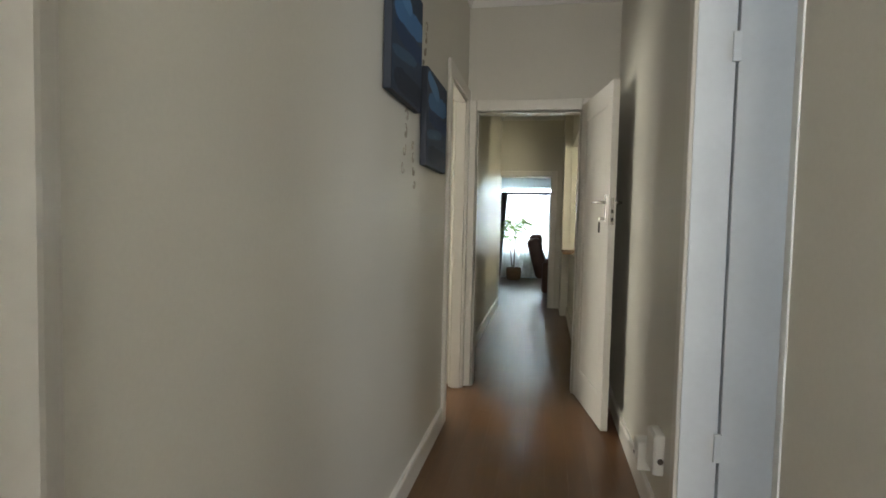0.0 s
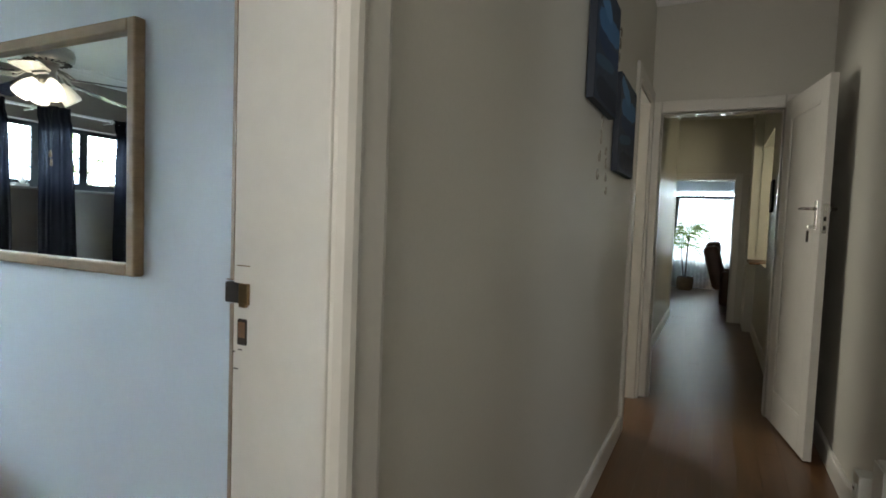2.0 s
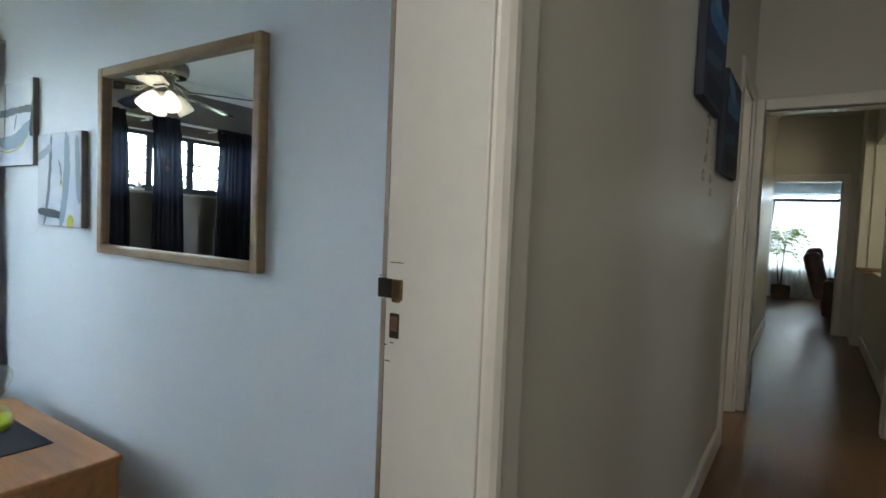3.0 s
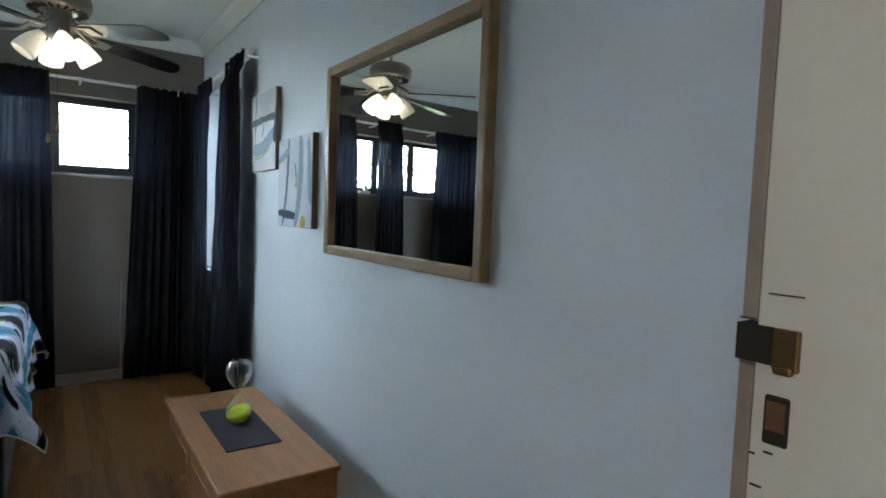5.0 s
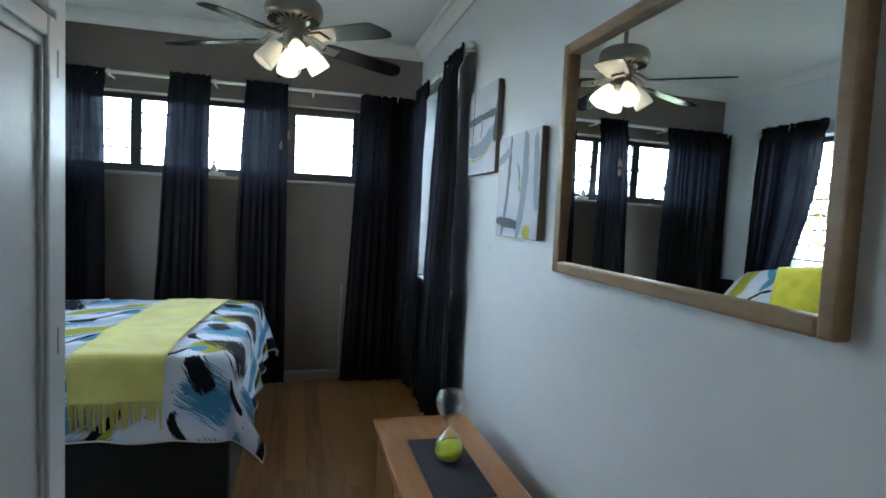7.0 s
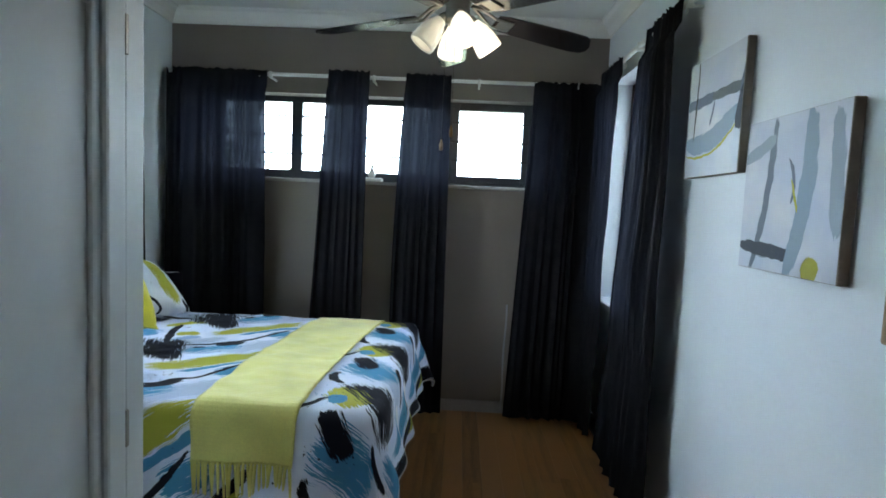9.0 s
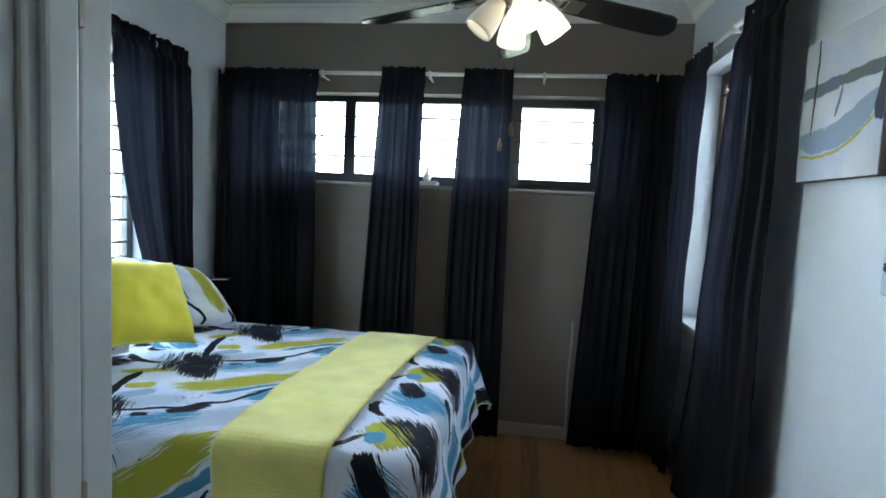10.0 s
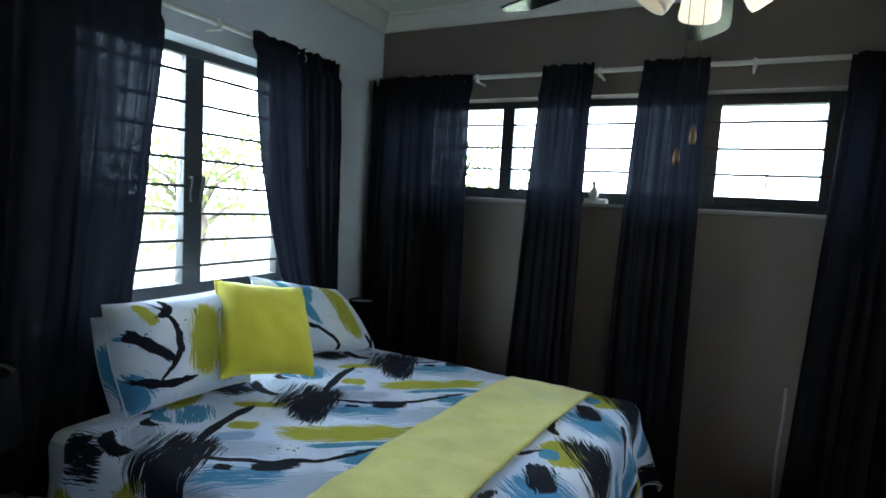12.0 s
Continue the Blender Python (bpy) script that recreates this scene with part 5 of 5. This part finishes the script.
# ---- hall things ----
socket = thing("junction_box", (HALL_R - 0.03, 2.62, 0.275), "white plastic junction box low on the hall wall", "electric box")
part("cover", box(HALL_R - 0.040, 2.56, 0.275, HALL_R, 2.68, 0.442, 0.008), PLASTIC, socket)
part("lid", box(HALL_R - 0.046, 2.553, 0.281, HALL_R - 0.0405, 2.687, 0.434, 0.004), PLASTIC, socket)
part("knockout", turned([(0.012, 0.0), (0.012, 0.003)], (HALL_R - 0.016, 2.559, 0.335), 14, pose(0, 0, 0, 90)), DARK, socket, "dark round hole")
small = thing("wall_socket", (HALL_R - 0.02, 2.78, 0.20), "small white socket on the hall skirting", "socket")
part("cover", box(HALL_R - 0.068, 2.77, 0.20, HALL_R, 2.87, 0.325, 0.006), PLASTIC, small)
part("rocker", box(HALL_R - 0.073, 2.79, 0.235, HALL_R - 0.0685, 2.815, 0.285, 0.002), PLASTIC, small)
for k in range(3):
    part("pin_hole", box(HALL_R - 0.0695, 2.83 + 0.012 * k, 0.245, HALL_R - 0.0675, 2.836 + 0.012 * k, 0.257), DARK, small)

slab("wall_nib", 0.742, 8.0, 0, FAR_R, FAR_Y, FAR_TOP, WALL_HALL, "cream painted pier at the end of the hall")
hatch = tagged(part("hatch_shelf", box(0.735, 7.3, 0.885, 1.0, 7.975, 0.912, 0.005), BROWN_WOOD), "varnished wooden shelf in the wall hatch", "shelf", "", "structure")
frame2 = thing("framed_picture", (FAR_R, 6.2, 1.5), "small dark framed picture on the far hall wall", "picture")
part("picture_frame", box(FAR_R - 0.02, 6.1, 1.45, FAR_R - 0.001, 6.3, 1.75, 0.003), BED_BASE, frame2)
part("print", box(FAR_R - 0.023, 6.12, 1.475, FAR_R - 0.0205, 6.28, 1.725), RIM, frame2)
frame3 = thing("framed_picture", (FAR_L, 5.4, 1.4), "dark framed picture on the far hall wall", "picture")
part("picture_frame", box(FAR_L + 0.001, 5.2, 1.35, FAR_L + 0.02, 5.6, 1.95, 0.003), BED_BASE, frame3)
part("print", box(FAR_L + 0.0205, 5.22, 1.375, FAR_L + 0.023, 5.58, 1.925), SLATE, frame3)


DECAL = mat("faded_bronze_decal", (0.36, 0.33, 0.27), 0.6, vary=0.3, scale=20)


def scroll(y, z, size, flip):
    root = thing("wall_decal", (HALL_X, y, z), "faint grey scroll decal on the hall wall", "wall decal", "scroll decals")
    for k in range(4):
        pts = [(HALL_X + 0.0025, y + flip * size * (0.35 * k / 4 + 0.12 * t / 6.0 * math.cos(t + k)), z + size * (0.3 * k + 0.16 * t / 6.0 * math.sin(t + k))) for t in [0.4 * q for q in range(16)]]
        part("scroll", tube(pts, 0.0034, 6), DECAL, root)


scroll(2.56, 1.50, 0.24, 1)
scroll(2.78, 1.44, 0.18, -1)
scroll(2.93, 2.03, 0.2, 1)


# ---- living room seen at the end ----
steel_window("window_4", "y", 13.12, -0.55, 1.3, 0.602, 2.048, [(0.1, 0.03), (0.7, 0.03)], [0.8 + 0.155 * k for k in range(8)], "living room window with bars", -1, WHITE)
net = thing("net_curtain", (0.4, 12.92, 0.03), "white net curtain over the living room window", "curtain")
thick(part("cloth", sheet(130, 12, lambda u, v: (-0.65 + 2.1 * u, 12.9 + 0.018 * math.sin(2 * math.pi * 30 * u + 0.6 * math.sin(4 * v)), 0.03 + 1.875 * v)), NET, net, "", True), 0.001)
part("rod", tube([(-0.95, 12.86, 1.925), (1.6, 12.86, 1.925)], 0.03), BED_BASE, net, "dark curtain pole")
drape = thing("drape", (-0.5, 12.82, 0.03), "grey-brown drape beside the living room window", "curtain")
thick(part("cloth", sheet(40, 10, lambda u, v: (-0.80 + 0.46 * u * (1 - 0.25 * (1 - v)), 12.8 + 0.03 * math.sin(2 * math.pi * 6 * u), 0.03 + 1.875 * v)), mat("taupe_drape", (0.10, 0.085, 0.075), 0.9), drape, "", True), 0.003)

palm = thing("potted_palm", (-0.140, 12.50, 0.000), "potted palm in a woven basket", "plant")
part("pot", turned([(0.12, 0), (0.15, 0.03), (0.165, 0.15), (0.16, 0.26), (0.145, 0.27), (0.13, 0.24)], (-0.140, 12.50, 0.000), 24), BASKET, palm, "woven basket pot", True)
part("stem", tube([(-0.140, 12.50, 0.220), (-0.130, 12.50, 0.672), (-0.110, 12.48, 1.120)], [0.018, 0.014, 0.01]), BARK, palm, "", True)
part("stem", tube([(-0.170, 12.52, 0.220), (-0.210, 12.50, 0.560), (-0.240, 12.50, 0.896)], [0.015, 0.012, 0.008]), BARK, palm, "", True)


def frond(bm, at, degrees, length, rise):
    """Leaflets in pairs along an arched rib."""
    d = Vector((math.cos(radians(degrees)), math.sin(radians(degrees)), 0))
    side = Vector((-d.y, d.x, 0))
    last = None
    for k in range(10):
        s = k / 9
        p = Vector(at) + d * length * s + Vector((0, 0, rise * math.sin(2.4 * s) - 0.18 * s * s))
        rib = [bm.verts.new(p + side * w * 0.004) for w in (1, -1)]
        if last:
            bm.faces.new((last[0], last[1], rib[1], rib[0]))
        last = rib
        for w, base in zip((1, -1), rib):
            q = p + side * w * 0.11 * math.sin(math.pi * (0.15 + 0.8 * s)) + d * 0.07 + Vector((0, 0, -0.05))
            bm.faces.new([base] + [bm.verts.new(v) for v in ((p + q) / 2 + d * 0.018 + Vector((0, 0, 0.008)), q, (p + q) / 2 - d * 0.018)])


for at, n in (((-0.110, 12.48, 1.120), 12), ((-0.240, 12.50, 0.896), 10)):
    for k in range(n):
        bm = bmesh.new()
        frond(bm, at, 360 * k / n + random.uniform(-12, 12), random.uniform(0.30, 0.46), random.uniform(0.10, 0.36))
        part("frond", bm, LEAF, palm)

chair = thing("recliner_chair", (0.72, 10.3, 0), "brown leather recliner armchair in the living room", "armchair")
part("seat", box(0.50, 10.0, 0.06, 1.2, 10.7, 0.44, 0.06, seg=3), LEATHER, chair, "", True)
back = box(-0.12, -0.34, 0.0, 0.12, 0.34, 0.72, 0.08, seg=4)
back.transform(pose(0.50, 10.35, 0.30, 0, -16, 0))
part("backrest", back, LEATHER, chair, "", True)
hd = box(-0.1, -0.24, 0.0, 0.12, 0.24, 0.2, 0.07, seg=4)
hd.transform(pose(0.36, 10.35, 0.86, 0, -8, 0))
part("headrest", hd, LEATHER, chair, "", True)
for y in (9.92, 10.62):
    part("armrest", box(0.48, y, 0.05, 1.2, y + 0.16, 0.60, 0.06, seg=3), LEATHER, chair, "", True)


# ---- outside ----
tagged(part("ground", box(-120, -120, -0.6, 120, 120, -0.4), GRASS), "pale sunlit ground round the house", "ground", "", "structure")
haze = bmesh.new()
rim = [(90 * math.cos(2 * math.pi * k / 48), 90 * math.sin(2 * math.pi * k / 48)) for k in range(48)]
low, high = [haze.verts.new((x, y, -0.45)) for x, y in rim], [haze.verts.new((x, y, 46.0)) for x, y in rim]
for k in range(48):
    haze.faces.new((low[k], low[k - 1], high[k - 1], high[k]))
HAZE = bpy.data.materials.new("bright_hazy_sky")
HAZE.use_nodes = True
glow = HAZE.node_tree.nodes.new("ShaderNodeEmission")
glow.inputs[0].default_value, glow.inputs[1].default_value = (0.68, 0.85, 1.0, 1), 5.4
HAZE.node_tree.links.new(glow.outputs[0], HAZE.node_tree.nodes["Material Output"].inputs[0])
tagged(part("backdrop", haze, HAZE), "bright white hazy sky all round the horizon", "sky", "", "structure")
garden = thing("garden_wall", (-6.5, -9.5, -0.4), "low pale garden wall with posts", "wall")
part("wall", box(-14, -9.6, -0.4, 4, -9.4, 0.5, 0.01), OUTSIDE, garden)
for k in range(8):
    part("post", box(-13.5 + 2.3 * k, -9.65, -0.4, -13.2 + 2.3 * k, -9.35, 0.8, 0.01), OUTSIDE, garden)


def tree(x, y, h, spread, seed, leaves, label):
    rnd = random.Random(seed)
    root = thing("tree", (x, y, -0.4), label, "tree", "garden trees")
    trunk = tube([(x, y, -0.42), (x + 0.06, y, 0.3), (x - 0.1, y + 0.05, 0.9), (x, y, h * 0.55)], [0.14, 0.11, 0.09, 0.06], 10)
    tips = []
    for k in range(9):
        t = 2 * math.pi * k / 9 + rnd.uniform(-0.3, 0.3)
        z = rnd.uniform(0.7, h * 0.55)
        e = Vector((x + spread * math.cos(t) * rnd.uniform(0.5, 1), y + spread * math.sin(t) * rnd.uniform(0.5, 1), z + rnd.uniform(0.3, h * 0.4)))
        mid_p = (Vector((x, y, z)) + e) / 2 + Vector((0, 0, 0.15))
        tube([(x, y, z), mid_p, e], [0.05, 0.03, 0.012], 7, trunk)
        tips += [e, mid_p]
    part("trunk", trunk, BARK, root, "", True)
    bm = bmesh.new()
    for _ in range(leaves):
        c = rnd.choice(tips) + Vector([rnd.gauss(0, 0.24 * spread) for _ in range(3)])
        r = rnd.uniform(0.04, 0.09)
        q = Euler([rnd.uniform(0, 6.28) for _ in range(3)]).to_matrix()
        bm.faces.new([bm.verts.new(c + q @ Vector(v)) for v in ((-r, 0, 0), (0, -r * 0.4, 0.01), (r, 0, 0), (0, r * 0.4, 0.01))])
    part("crown", bm, LEAF, root)
    return root


tree(-6.96, -6.2, 2.3, 1.0, 3, 800, "slender garden tree outside the bedroom window")
tree(-9.0, -12.5, 2.4, 1.6, 5, 500, "leafy garden tree beyond the garden wall")
tree(-9.5, -3.4, 2.6, 1.3, 8, 700, "leafy tree outside the high windows")


# ---- floor boards ----
def boards(along, x0, x1, y0, y1, width, length, material, seed):
    rnd = random.Random(seed)
    floor_ob = bpy.data.objects["floor"]
    shared = {}
    n = int(math.ceil(((y1 - y0) if along == "x" else (x1 - x0)) / width))
    run0, run1 = (x0, x1) if along == "x" else (y0, y1)
    for r in range(n):
        c0 = (y0 if along == "x" else x0) + r * width
        c1 = min(c0 + width, y1 if along == "x" else x1)
        a = run0 - rnd.uniform(0, length)
        while a < run1:
            e0, e1 = max(a, run0), min(a + length, run1)
            a += length
            if e1 - e0 < 0.03:
                continue
            key = (round(e1 - e0, 2), round(c1 - c0, 3))
            if key not in shared:
                L, W = key[0] - 0.0006, key[1] - 0.0006
                bm = box(-L / 2, -W / 2, -0.012, L / 2, W / 2, 0.0) if along == "x" else box(-W / 2, -L / 2, -0.012, W / 2, L / 2, 0.0)
                me = bpy.data.meshes.new("board")
                bm.to_mesh(me)
                bm.free()
                me.materials.append(material)
                shared[key] = me
            ob = new("board", shared[key])
            ob.location = ((e0 + e1) / 2, (c0 + c1) / 2, 0) if along == "x" else ((c0 + c1) / 2, (e0 + e1) / 2, 0)
            ob.parent = floor_ob


boards("x", BROWN_X, HALL_X - 0.05, HEAD_Y, MIRROR_Y, 0.095, 1.1, PLANK, 11)
boards("y", HALL_X - 0.05, HALL_R, -1.5, FAR_Y, 0.1147, 1.25, PLANK_HALL, 12)
boards("y", -2.5, 3.5, FAR_Y, END_Y, 0.2, 2.0, PLANK_HALL, 13)
boards("y", HALL_R, 3.45, 0.45, 3.0, 0.29, 2.0, PLANK_HALL, 14)
boards("y", -2.85, HALL_X - 0.05, 2.75, 6.6, 0.285, 2.0, PLANK_HALL, 15)
